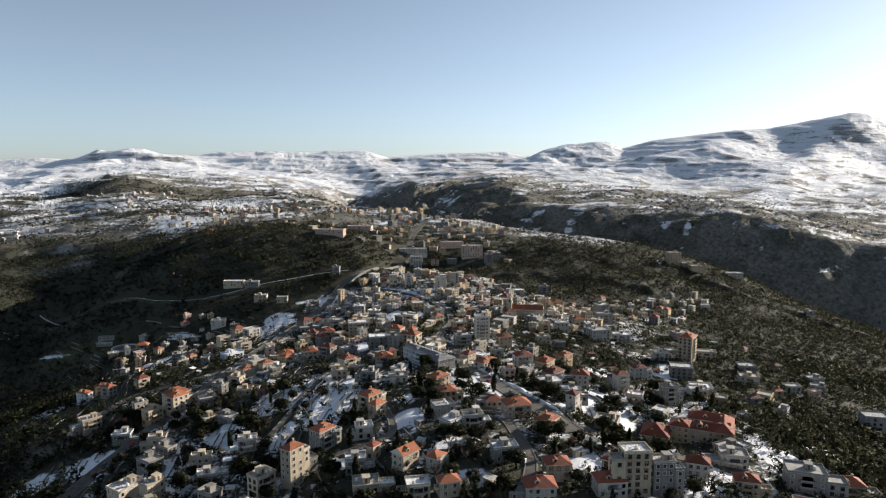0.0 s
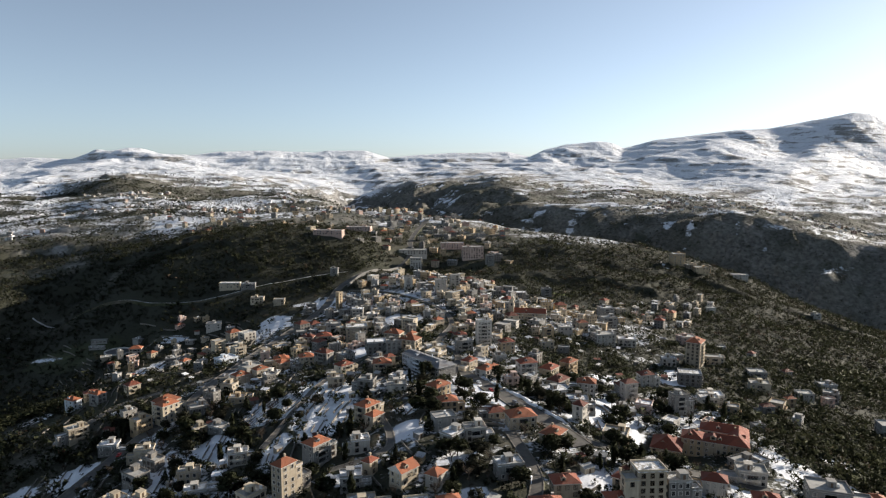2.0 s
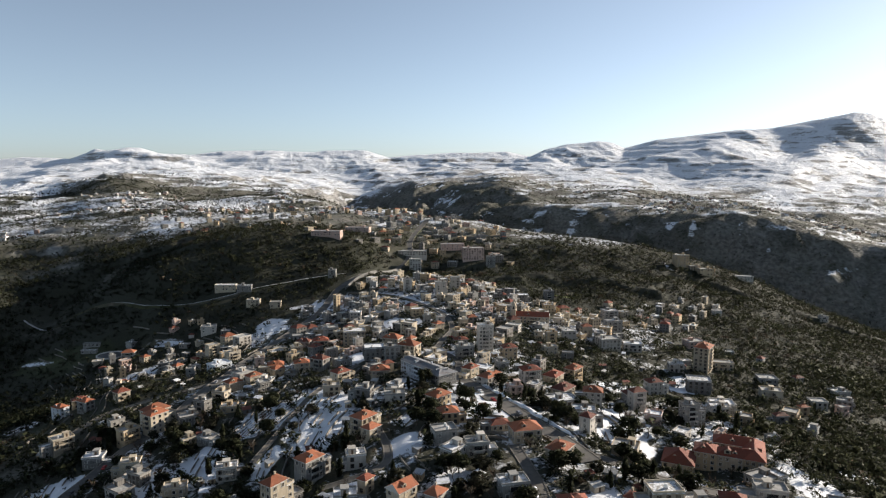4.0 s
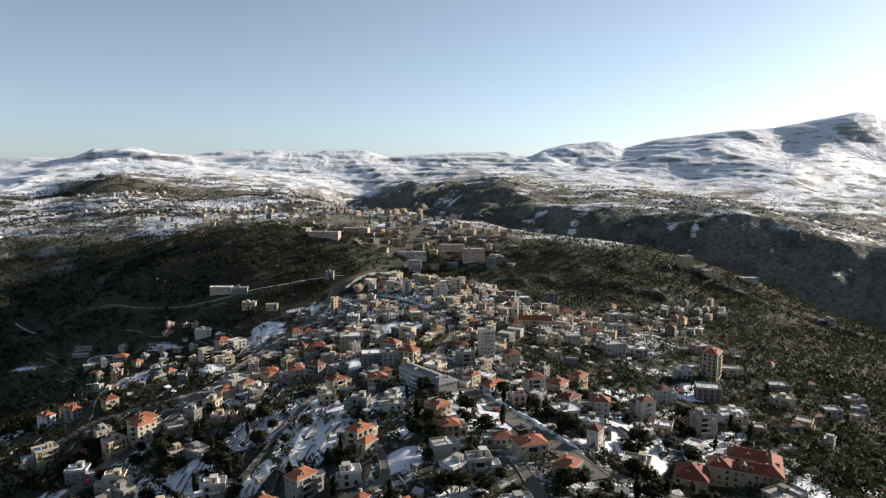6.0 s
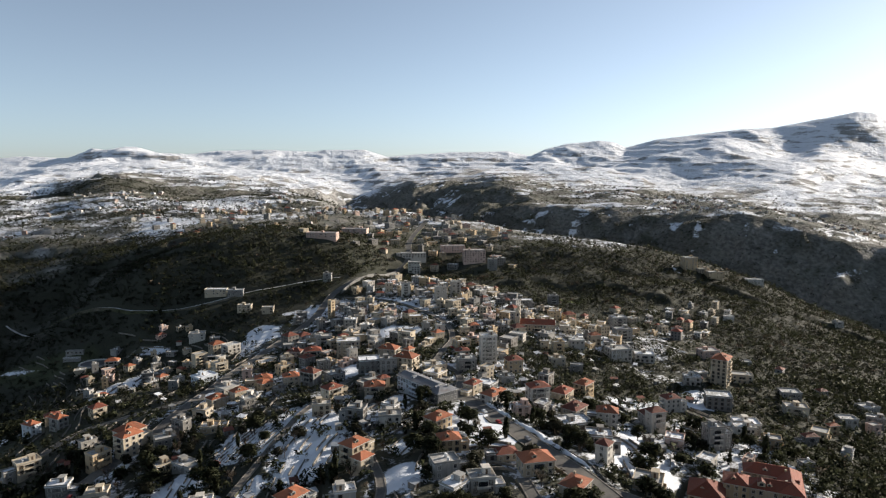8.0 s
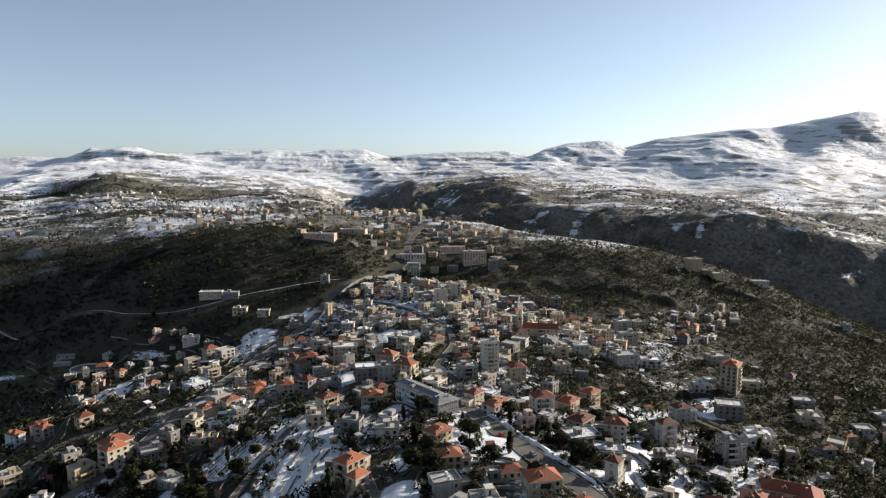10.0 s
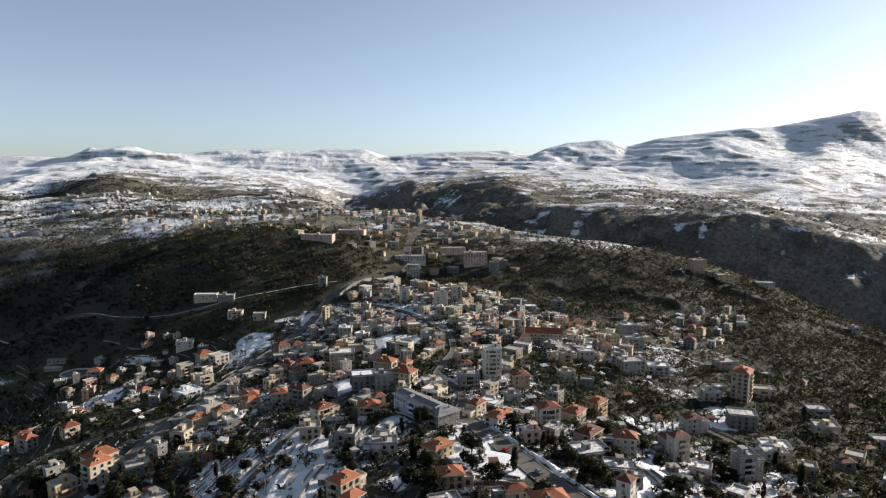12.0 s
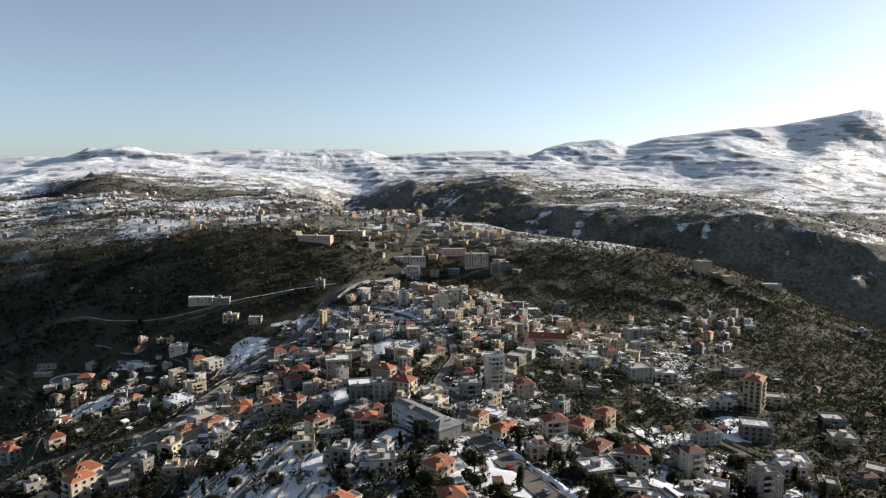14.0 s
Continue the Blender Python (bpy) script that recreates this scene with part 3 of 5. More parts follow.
def smooth_way(points, gap=4.0):
    p = np.array(points, float)
    out = []
    for k in range(len(p) - 1):
        a, b, c, d = p[max(k - 1, 0)], p[k], p[k + 1], p[min(k + 2, len(p) - 1)]
        n = max(2, int(np.hypot(*(c - b)) / gap))
        for s in np.arange(n) / n:
            out.append(0.5 * (2 * b + (c - a) * s + (2 * a - 5 * b + 4 * c - d) * s * s + (3 * b - a - 3 * c + d) * s ** 3))
    return np.array(out + [p[-1]])


def levelled(way, lift):
    z = height(way[:, 0], way[:, 1])
    for _ in range(6):
        z = np.convolve(np.pad(z, 1, "edge"), (0.25, 0.5, 0.25), "valid")
    return np.maximum(z, height(way[:, 0], way[:, 1]) - 0.4) + lift


def road(name, points, wide, label, kerb=True, mat=None):
    """A carriageway that follows the land, with a raised edge and an embankment on either side."""
    way = smooth_way(points)
    d = np.gradient(way, axis=0)
    d /= np.hypot(d[:, 0], d[:, 1])[:, None] + 1e-9
    side = np.stack([d[:, 1], -d[:, 0]], 1)
    z = levelled(way, 0.55)
    steps = ((-wide / 2 - 2.5, -3.5, 2), (-wide / 2 - 0.5, 0.16, 1), (-wide / 2, 0.16, 1), (-wide / 2 + 0.02, 0, 0), (wide / 2 - 0.02, 0, 1), (wide / 2, 0.16, 1), (wide / 2 + 0.5, 0.16, 2), (wide / 2 + 2.5, -3.5, 2))
    v = np.concatenate([np.column_stack([way + side * o, z + h]) for o, h, _ in steps])
    n = len(way)
    f, ids = [], []
    for k in range(len(steps) - 1):
        for i in range(n - 1):
            f.append((k * n + i, (k + 1) * n + i, (k + 1) * n + i + 1, k * n + i + 1))
            ids.append((2, 1, 1, 0, 1, 1, 2)[k])
    ob = new(name, mesh_of(name, v, f, (mat or ASPHALT, STONE, GROUND), ids))
    tagged(ob, label, "road", kind="structure")
    for x, y in way:
        take(x, y, wide / 2 + 1)
    return ob


road("road", ((-192, 280), (-189, 321), (-184, 345), (-178, 372), (-169, 400), (-164, 447), (-161, 501), (-156, 577), (-143, 642), (-133, 695), (-127, 768), (-115, 797), (-94, 845), (-69, 905), (-52, 960), (-53, 1032), (-47, 1106), (-29, 1210)), 7.5, "grey asphalt main road winding up the spur")
road("road", ((8, 425), (14, 405), (24, 376), (34, 348), (44, 326), (54, 306), (62, 285)), 9, "wide asphalt avenue with snow along its edge")
road("road", ((27, 215), (31, 231), (36, 247), (37, 261), (34, 281), (31, 300)), 4.5, "narrow asphalt lane between houses and pines")
road("road", ((58, 296), (73, 289), (86, 282), (99, 277), (116, 271), (140, 262)), 5, "narrow street with snow beside the school")
road("road", ((-520, 800), (-439, 800), (-349, 765), (-293, 758), (-215, 790), (-169, 809), (-123, 823)), 4, "pale mountain road cut across the wooded slope", mat=GRAVEL)
road("road", ((8, 425), (10, 460), (-4, 490), (-2, 510), (7, 559), (2, 610), (-20, 660), (-60, 720), (-110, 760)), 3.6, "village street between the houses")
road("road", ((-237, 415), (-230, 443), (-214, 452), (-163, 470)), 4, "snow-dusted side road on the slope")
road("road", ((-36, 340), (-31, 322), (-25, 300), (-27, 285), (-50, 275)), 3, "narrow lane with snow between houses")
road("road", ((-90, 315), (-87, 345), (-84, 375), (-80, 402), (-70, 440), (-60, 460)), 2.6, "narrow lane past the orchard terraces")


def bank_wall(points, off, tall):
    """A pale masonry wall that holds the slope beside the road's bend."""
    way = smooth_way(points)
    d = np.gradient(way, axis=0)
    d /= np.hypot(d[:, 0], d[:, 1])[:, None] + 1e-9
    side = np.stack([d[:, 1], -d[:, 0]], 1)
    z = levelled(way, 0.5)
    n = len(way)
    v = np.concatenate([np.column_stack([way + side * (off + o), z + h]) for o, h in ((0, -7), (0.15, tall), (0.75, tall), (0.9, -7))])
    f = [(k * n + i, (k + 1) * n + i, (k + 1) * n + i + 1, k * n + i + 1) for k in range(3) for i in range(n - 1)] + [(0, n, 2 * n, 3 * n), (n - 1, 4 * n - 1, 3 * n - 1, 2 * n - 1)]
    tagged(new("retaining_wall", mesh_of("retaining_wall", v, f, (WALLS["grey"],))), "curved pale masonry wall holding the road's bend", "wall")


bank_wall(((-122, 775), (-115, 797), (-94, 845), (-69, 905)), 5.2, 2.4)


def snow_bank(points, wide, off, seed):
    """Cleared snow heaped along the edge of a street."""
    rng = random.Random(seed)
    way = smooth_way(points, 3.0)
    d = np.gradient(way, axis=0)
    d /= np.hypot(d[:, 0], d[:, 1])[:, None] + 1e-9
    side = np.stack([d[:, 1], -d[:, 0]], 1)
    z = levelled(way, 0.5)
    n = len(way)
    a = wide * (0.25 + 1.5 * np.abs(fbm(way[:, 0], way[:, 1], 9, 3, seed)))[:, None] * np.array([rng.uniform(0.5, 1.4) for _ in way])[:, None]
    h = np.array([rng.choice((-0.9, -0.8, -0.5, 0.05, 0.12, 0.2, 0.3)) for _ in way])
    c = way + side * off
    v = np.concatenate([np.column_stack([c - side * a / 2, z - 0.6]), np.column_stack([c - side * a / 4, z + h]), np.column_stack([c + side * a / 4, z + h * 0.8]), np.column_stack([c + side * a / 2, z - 1.2])])
    f = [(k * n + i, (k + 1) * n + i, (k + 1) * n + i + 1, k * n + i + 1) for k in range(3) for i in range(n - 1)]
    tagged(new("snow_bank", mesh_of("snow_bank", v, f, (SNOW,), smooth=True)), "heaped white snow along the street edge", "snow bank")


snow_bank(((16, 405), (26, 377), (36, 350), (46, 328), (55, 309)), 3.0, -6.2, 1)
snow_bank(((73, 289), (86, 282), (99, 277), (114, 272)), 2.6, 3.6, 2)
snow_bank(((33, 236), (37, 250), (38, 262), (36, 276)), 1.6, -2.8, 4)

# ---- houses ----
FLOOR = 2.8
shared = {}


def kept(key, make):
    if key not in shared:
        shared[key] = make()
    return shared[key]


def loft(rings):
    """One closed skin over stacked rectangles (x0, x1, y0, y1, z)."""
    v, f = [], []
    for x0, x1, y0, y1, z in rings:
        v += [(x0, y0, z), (x1, y0, z), (x1, y1, z), (x0, y1, z)]
    for k in range(len(rings) - 1):
        a = 4 * k
        f += [(a + i, a + (i + 1) % 4, a + 4 + (i + 1) % 4, a + 4 + i) for i in range(4)]
    n = len(v)
    return v, f + [(3, 2, 1, 0), (n - 4, n - 3, n - 2, n - 1)]


def window_mesh(wide, tall, shutters):
    """A frame that stands proud of the wall, with a sill, and the pane set back in it."""
    w, h = wide / 2, tall
    v = []
    for x, z0, z1, y in ((w + 0.14, -0.14, h + 0.12, 0.02), (w + 0.14, -0.14, h + 0.12, -0.10), (w, 0, h, -0.10), (w, 0, h, 0.0)):
        v += [(-x, y, z0), (x, y, z0), (x, y, z1), (-x, y, z1)]
    f = [(4 * k + i, 4 * k + (i + 1) % 4, 4 * k + 4 + (i + 1) % 4, 4 * k + 4 + i) for k in range(3) for i in range(4)]
    me = hull([(v, f, 1), (v[12:], [(0, 1, 2, 3)], 0)], "window", (GLASS, SHUTTER if shutters else TRIM))
    return me


def balcony_mesh(wide, mat):
    w = wide / 2
    v, f = loft(((-w, w, -1.4, 0.1, -0.18), (-w, w, -1.4, 0.1, 0.9), (-w + 0.12, w - 0.12, -1.28, 0.05, 0.9), (-w + 0.12, w - 0.12, -1.28, 0.05, 0.0)))
    return hull([(v, f, 0)], "balcony", (mat,))


def wall_mesh(w, d, h, mat):
    rings, ids = [], []

    def ring(out, z):
        rings.append((-w / 2 - out, w / 2 + out, -d / 2 - out, d / 2 + out, z))
    ring(0.12, -8), ring(0.12, 0.5), ring(0, 0.5)
    k = 1
    while k * FLOOR < h - 1:
        ring(0, k * FLOOR - 0.12), ring(0.07, k * FLOOR - 0.12), ring(0.07, k * FLOOR + 0.12), ring(0, k * FLOOR + 0.12)
        k += 1
    ring(0, h)
    v, f = loft(rings)
    return hull([(v, f, 0)], "wall", (mat,))


def flat_roof_mesh(w, d, h, mat, wall):
    a, b = w / 2 + 0.25, d / 2 + 0.25
    p = [box(-a, a, -b, b, h, h + 0.28, 0)]
    t = h + 0.28
    for q in ((-a, a, -b, -b + 0.2), (-a, a, b - 0.2, b), (-a, -a + 0.2, -b + 0.2, b - 0.2), (a - 0.2, a, -b + 0.2, b - 0.2)):
        p.append(box(*q, t, t + 0.75, 1))
    return hull(p, "roof", (mat, wall))


def hip_roof_mesh(w, d, h, rise, mat, gable):
    a, b = w / 2 + 0.55, d / 2 + 0.55
    r = a - 0.3 if gable else max(a - b, 0.4)
    v = [(-a, -b, h), (a, -b, h), (a, b, h), (-a, b, h), (-a, -b, h + 0.22), (a, -b, h + 0.22), (a, b, h + 0.22), (-a, b, h + 0.22), (-r, 0, h + rise), (r, 0, h + rise)]
    f = [(3, 2, 1, 0), (0, 1, 5, 4), (1, 2, 6, 5), (2, 3, 7, 6), (3, 0, 4, 7)]
    g = [(4, 5, 9, 8), (6, 7, 8, 9)]
    e = [(5, 6, 9), (7, 4, 8)]
    p = [(v, f, 1), (v, g, 0), (v, e, 1 if gable else 0), box(-r - 0.1, r + 0.1, -0.16, 0.16, h + rise - 0.12, h + rise + 0.1, 0)]
    return hull(p, "roof", (mat, TRIM))


def dormer_mesh(mat, wall):
    v = [(-1, -1.2, 0), (1, -1.2, 0), (1, 1.6, 0), (-1, 1.6, 0), (-1, -1.2, 1.2), (1, -1.2, 1.2), (1, 1.6, 1.2), (-1, 1.6, 1.2), (0, -1.2, 1.9), (0, 1.6, 1.9)]
    return hull([(v, [(0, 1, 5, 4), (1, 2, 6, 5), (3, 0, 4, 7), (4, 5, 8)], 1), (v, [(5, 6, 9, 8), (7, 4, 8, 9)], 0)], "dormer", (mat, wall))


def tank_mesh():
    return hull([drum(0, 0, 0.5, 1.7, 0.6, 10)], "water_tank", (TANK,))


def panel_mesh():
    v = [(-1, -0.6, 0.1), (1, -0.6, 0.1), (1, 0.6, 1.0), (-1, 0.6, 1.0), (-1, -0.6, 0.2), (1, -0.6, 0.2), (1, 0.6, 1.1), (-1, 0.6, 1.1)]
    return hull([(v, CUBE, 0), drum(0, 0.75, 0.9, 1.3, 0.3, 8, 1), box(-0.9, -0.8, 0.5, 0.6, 0, 1, 1), box(0.8, 0.9, 0.5, 0.6, 0, 1, 1)], "solar_heater", (GLASS, METAL))


NAMES = {"cream": "cream limestone", "grey": "grey concrete", "white": "white plastered", "ochre": "ochre stone", "rose": "rose plastered", "bare": "unfinished block", "blue": "pale blue plastered"}
ROOF_NAMES = {"red": "red tiled roof", "orange": "orange tiled roof", "dark": "dark weathered tiled roof", "slate": "grey metal roof", "bare": "bare flat roof", "patchy": "flat roof with snow patches", "snowy": "flat snow-covered roof"}
COUNT = {1: "single", 2: "two", 3: "three", 4: "four", 5: "five", 6: "six", 7: "seven"}


def wing(ob, at, w, d, floors, wall, kind, roof, rng, near, mid, clutter=True, back=False, rise=0):
    """Walls, roof, windows, balconies and roof gear of one block, as parts of ob."""
    w, d = round(w * 2) / 2, round(d * 2) / 2
    h = floors * FLOOR + 0.4
    part("wall", kept(("wall", w, d, h, wall), lambda: wall_mesh(w, d, h, WALLS[wall])), ob, at)
    if kind == "flat":
        part("roof", kept(("flat", w, d, h, roof, wall), lambda: flat_roof_mesh(w, d, h, ROOFS[roof], WALLS[wall])), ob, at)
        top = h + 0.28
        if clutter and w > 7 and rng.random() < 0.75:
            sx, sy = rng.uniform(-0.25, 0.25) * w, rng.uniform(-0.1, 0.25) * d
            hut = part("stair_head", kept(("head", wall, roof), lambda: hull([(*loft(((-1.5, 1.5, -1.7, 1.7, 0), (-1.5, 1.5, -1.7, 1.7, 2.4), (-1.7, 1.7, -1.9, 1.9, 2.4), (-1.7, 1.7, -1.9, 1.9, 2.6))), 0)], "stair_head", (WALLS[wall],))), ob, at @ pose(sx, sy, top))
            part("door", kept("roof_door", lambda: hull([box(-0.45, 0.45, -1.76, -1.68, 0.05, 2.0)], "door", (SHUTTER,))), hut, label="dark wooden door")
        for _ in range(rng.randint(0, 2 if near else 1) if clutter else 0):
            tank = part("water_tank", kept("tank", tank_mesh), ob, at @ pose(rng.uniform(-0.38, 0.38) * w, rng.uniform(-0.38, 0.38) * d, top))
            part("stand", kept("stand", lambda: hull([(*loft(((-0.55, 0.55, -0.55, 0.55, 0), (-0.5, 0.5, -0.5, 0.5, 0.5))), 0)], "stand", (METAL,))), tank, label="galvanised metal stand")
        if clutter and near and rng.random() < 0.3:
            part("solar_heater", kept("panel", panel_mesh), ob, at @ pose(rng.uniform(-0.3, 0.3) * w, rng.uniform(-0.3, 0.3) * d, top, 0, 0, 180))
        if clutter and near and rng.random() < 0.4:
            part("roof_post", kept("rod", lambda: hull([box(-0.04, 0.04, -0.04, 0.04, 0, 3.2, 0), box(-0.7, 0.7, -0.03, 0.03, 2.6, 2.66, 0), box(-0.5, 0.5, -0.03, 0.03, 3.0, 3.06, 0)], "roof_post", (METAL,))), ob, at @ pose(0.35 * w, 0.3 * d, top))
    else:
        rise = rise or round(0.27 * min(w, d) * (1.05 if kind == "hip" else 1.15) + 0.5, 1)
        cover = TILES[roof] if roof in TILES else ROOFS[roof]
        if d > w and kind != "gable":
            part("roof", kept(("hip", d, w, h, rise, roof), lambda: hip_roof_mesh(d, w, h, rise, cover, False)), ob, at @ pose(0, 0, 0, 0, 0, 90))
        else:
            part("roof", kept((kind, w, d, h, rise, roof), lambda: hip_roof_mesh(w, d, h, rise, cover, kind == "gable")), ob, at)
        if near or rng.random() < 0.4:
            part("chimney", kept(("chimney", wall), lambda: hull([(*loft(((-0.35, 0.35, -0.35, 0.35, 0), (-0.35, 0.35, -0.35, 0.35, 1.9), (-0.45, 0.45, -0.45, 0.45, 1.9), (-0.45, 0.45, -0.45, 0.45, 2.1))), 0)], "chimney", (WALLS[wall],))), ob, at @ pose(0.2 * w, 0.18 * d, h + rise * 0.35))
        if w >= 9.5 and mid:
            dormer = part("dormer", kept(("dormer", roof, wall), lambda: dormer_mesh(cover, WALLS[wall])), ob, at @ pose(-0.12 * w, -0.22 * d, h + rise * 0.28))
            part("pane", kept("dormer_pane", lambda: hull([box(-0.5, 0.5, -1.26, -1.19, 0.25, 1.15)], "pane", (GLASS,))), dormer)
    gap = 2.6 if near else 3.0 if mid else 3.8
    sizes = (1.3, 1.6) if near else (1.4, 1.6) if mid else (1.7, 1.6)
    shuttered = int(rng.random() < 0.35)
    pane = kept(("window", sizes, shuttered), lambda: window_mesh(*sizes, shuttered))
    porch = rng.choice((0, 0, 1, 3)) if floors > 1 and w > 7 else -1
    for face, (length, depth, a) in enumerate(((w, d, 0), (d, w, 90), (w, d, 180), (d, w, 270))):
        n = max(1, int((length - 0.6) / gap))
        if face == 2 and not back:
            continue
        turned = at @ pose(0, 0, 0, 0, 0, a)
        for k in range(floors):
            if face == porch and k > 0:
                wide = round(min(length * 0.55, 5.5))
                part("balcony", kept(("balcony", wide, wall), lambda: balcony_mesh(wide, WALLS[wall])), ob, turned @ pose(0, -depth / 2, k * FLOOR + 0.15))
                part("balcony_door", kept(("door", wide), lambda: window_mesh(wide * 0.72, 2.15, False)), ob, turned @ pose(0, -depth / 2, k * FLOOR + 0.2))
            for i in range(n):
                if rng.random() < (0.12 if mid else 0.25) or (face == porch and k > 0 and abs((i + 0.5) / n - 0.5) * length < wide * 0.36 + 0.9):
                    continue
                part("window", pane, ob, turned @ pose(((i + 0.5) / n - 0.5) * (length - 0.6), -depth / 2, k * FLOOR + 0.95))


def house(x, y, turn, w, d, floors, wall, kind, roof, group="houses of the village"):
    """A house with its walls, roof, windows, balconies and what stands on its roof."""
    rng = random.Random(int(x * 131 + y * 17))
    big = floors > 3
    ob = new("apartment_house" if big else "house")
    ob.matrix_world = pose(x, y, ground_at(x, y), 0, 0, turn)
    tagged(ob, "%s %s, %s %s, %s" % (NAMES[wall], "apartment block" if big else "house", COUNT[floors], "storeys" if floors > 1 else "storey", ROOF_NAMES[roof]), "apartment block" if big else "house", group)
    wing(ob, pose(0, 0, 0), w, d, floors, wall, kind, roof, rng, y < 330, y < 560, back=y < 270)
    if y < 460 and w > 6 and rng.random() < 0.55:
        s, low = rng.choice((-1, 1)), max(1, floors - rng.choice((1, 1, 2)))
        a = w * rng.uniform(0.35, 0.55)
        wing(ob, pose(s * (w + a) * 0.49, rng.uniform(-0.3, 0.1) * d, 0), a, d * rng.uniform(0.5, 0.8), low, rng.choice((wall, wall, "bare")), "flat", rng.choice(("bare", "patchy", "snowy")), rng, y < 330, True, clutter=False)
    take(x, y, max(w, d) * 0.52)
    return ob


house(37, 230, 2, 11.7, 8.8, 2, "white", "hip", "red")
house(2, 233, 15, 8.0, 5.9, 2, "cream", "hip", "orange")
house(65, 234, 5, 11.5, 8.6, 2, "white", "hip", "red")
house(-10, 235, 10, 9.2, 6.9, 2, "cream", "flat", "snowy")
house(75, 236, 4, 10.5, 7.8, 6, "cream", "flat", "bare")
house(86, 237, 4, 8.4, 6.3, 5, "grey", "flat", "bare")
house(46, 244, 5, 9.8, 7.4, 2, "cream", "hip", "red")
house(125, 247, -15, 9.5, 7.1, 2, "ochre", "hip", "red")
house(69, 250, 48, 5.5, 4.1, 2, "cream", "hip", "red")
house(-3, 253, 58, 7.2, 5.4, 2, "white", "hip", "orange")
house(108, 255, -20, 9.2, 7.0, 2, "white", "hip", "red")
house(-16, 258, 48, 9.3, 7.0, 2, "cream", "gable", "orange")
house(26, 258, 12, 10.3, 7.7, 2, "grey", "flat", "bare")
house(156, 259, -18, 15.0, 11.0, 3, "grey", "flat", "bare")
house(-65, 260, 56, 7.9, 5.9, 6, "cream", "hip", "orange")
house(176, 261, -10, 11.8, 8.8, 2, "cream", "hip", "orange")
house(-38, 261, 10, 8.7, 6.5, 2, "grey", "flat", "patchy")
house(-60, 268, 48, 6.7, 5.0, 2, "bare", "flat", "patchy")
house(-31, 269, 58, 5.6, 4.2, 2, "cream", "hip", "red")
house(131, 272, -15, 11.6, 8.6, 2, "white", "flat", "snowy")
house(-134, 276, 58, 8.8, 6.7, 3, "cream", "flat", "patchy")
house(-149, 282, 58, 13.5, 10.1, 3, "cream", "flat", "patchy")
house(-57, 286, 53, 9.9, 7.5, 4, "grey", "hip", "orange")
house(4, 286, 48, 9.3, 7.0, 2, "grey", "flat", "snowy")
house(49, 287, 53, 10.4, 7.8, 2, "cream", "hip", "orange")
house(14, 291, 10, 9.6, 7.2, 2, "white", "flat", "snowy")
house(-38, 291, 15, 7.9, 5.9, 2, "white", "flat", "snowy")
house(0, 305, 18, 10.4, 7.8, 2, "grey", "flat", "patchy")
house(-99, 306, 15, 8.8, 6.6, 2, "white", "flat", "patchy")
house(37, 308, 12, 12.9, 9.7, 2, "cream", "hip", "orange")
house(-34, 314, 53, 7.6, 5.7, 2, "cream", "hip", "orange")
house(26, 319, 12, 8.8, 6.6, 1, "cream", "hip", "red")
house(-39, 326, 53, 10.4, 7.8, 3, "cream", "hip", "orange")
house(2, 327, 10, 9.7, 7.3, 2, "ochre", "hip", "orange")
house(-162, 343, 15, 9.3, 7.0, 2, "cream", "flat", "bare")
house(72, 345, -10, 11.3, 8.5, 2, "bare", "flat", "snowy")
house(-3, 357, 48, 11.6, 8.7, 2, "ochre", "hip", "orange")
house(-191, 361, 10, 10.2, 7.6, 2, "grey", "flat", "patchy")
house(64, 362, 15, 15.1, 11.3, 2, "grey", "flat", "bare")
house(-27, 367, 5, 10.8, 8.1, 2, "white", "flat", "snowy")
house(137, 371, 10, 9.1, 6.8, 4, "grey", "flat", "bare")
house(-182, 381, 58, 10.2, 7.6, 3, "ochre", "flat", "bare")
house(112, 385, 15, 8.4, 6.3, 4, "white", "hip", "dark")
house(-170, 390, 58, 11.7, 8.7, 4, "cream", "hip", "orange")
house(70, 390, 48, 12.3, 9.2, 2, "cream", "hip", "dark")
house(112, 394, 12, 9.9, 7.3, 3, "grey", "hip", "dark")
house(-229, 394, 48, 11.7, 8.7, 3, "cream", "flat", "bare")
house(282, 397, -12, 15.0, 11.0, 3, "grey", "flat", "bare")
house(-68, 402, 10, 9.9, 7.4, 2, "cream", "flat", "patchy")
house(168, 403, -8, 11.6, 8.7, 2, "white", "flat", "snowy")
house(27, 404, 48, 11.0, 8.3, 2, "white", "hip", "orange")
house(-177, 405, 58, 14.0, 10.5, 3, "cream", "hip", "orange")
house(53, 408, 15, 11.4, 8.6, 4, "white", "hip", "red")
house(32, 410, 48, 5.6, 4.2, 2, "white", "hip", "orange")
house(175, 415, -8, 13.9, 10.4, 2, "white", "flat", "snowy")
house(17, 422, 53, 9.5, 7.1, 2, "cream", "hip", "red")
house(-41, 426, 5, 11.7, 8.8, 2, "cream", "hip", "orange")
house(71, 428, 53, 12.1, 9.0, 2, "cream", "hip", "red")
house(-67, 429, 48, 10.5, 8.0, 2, "cream", "hip", "red")
house(140, 440, 12, 10.1, 7.6, 3, "white", "hip", "dark")
house(87, 443, 48, 10.9, 8.2, 3, "ochre", "hip", "orange")
house(-143, 447, 48, 10.0, 7.4, 2, "cream", "hip", "orange")
house(258, 452, -8, 10.5, 8.0, 2, "white", "flat", "bare")
house(-131, 454, 48, 9.4, 7.0, 2, "cream", "hip", "orange")
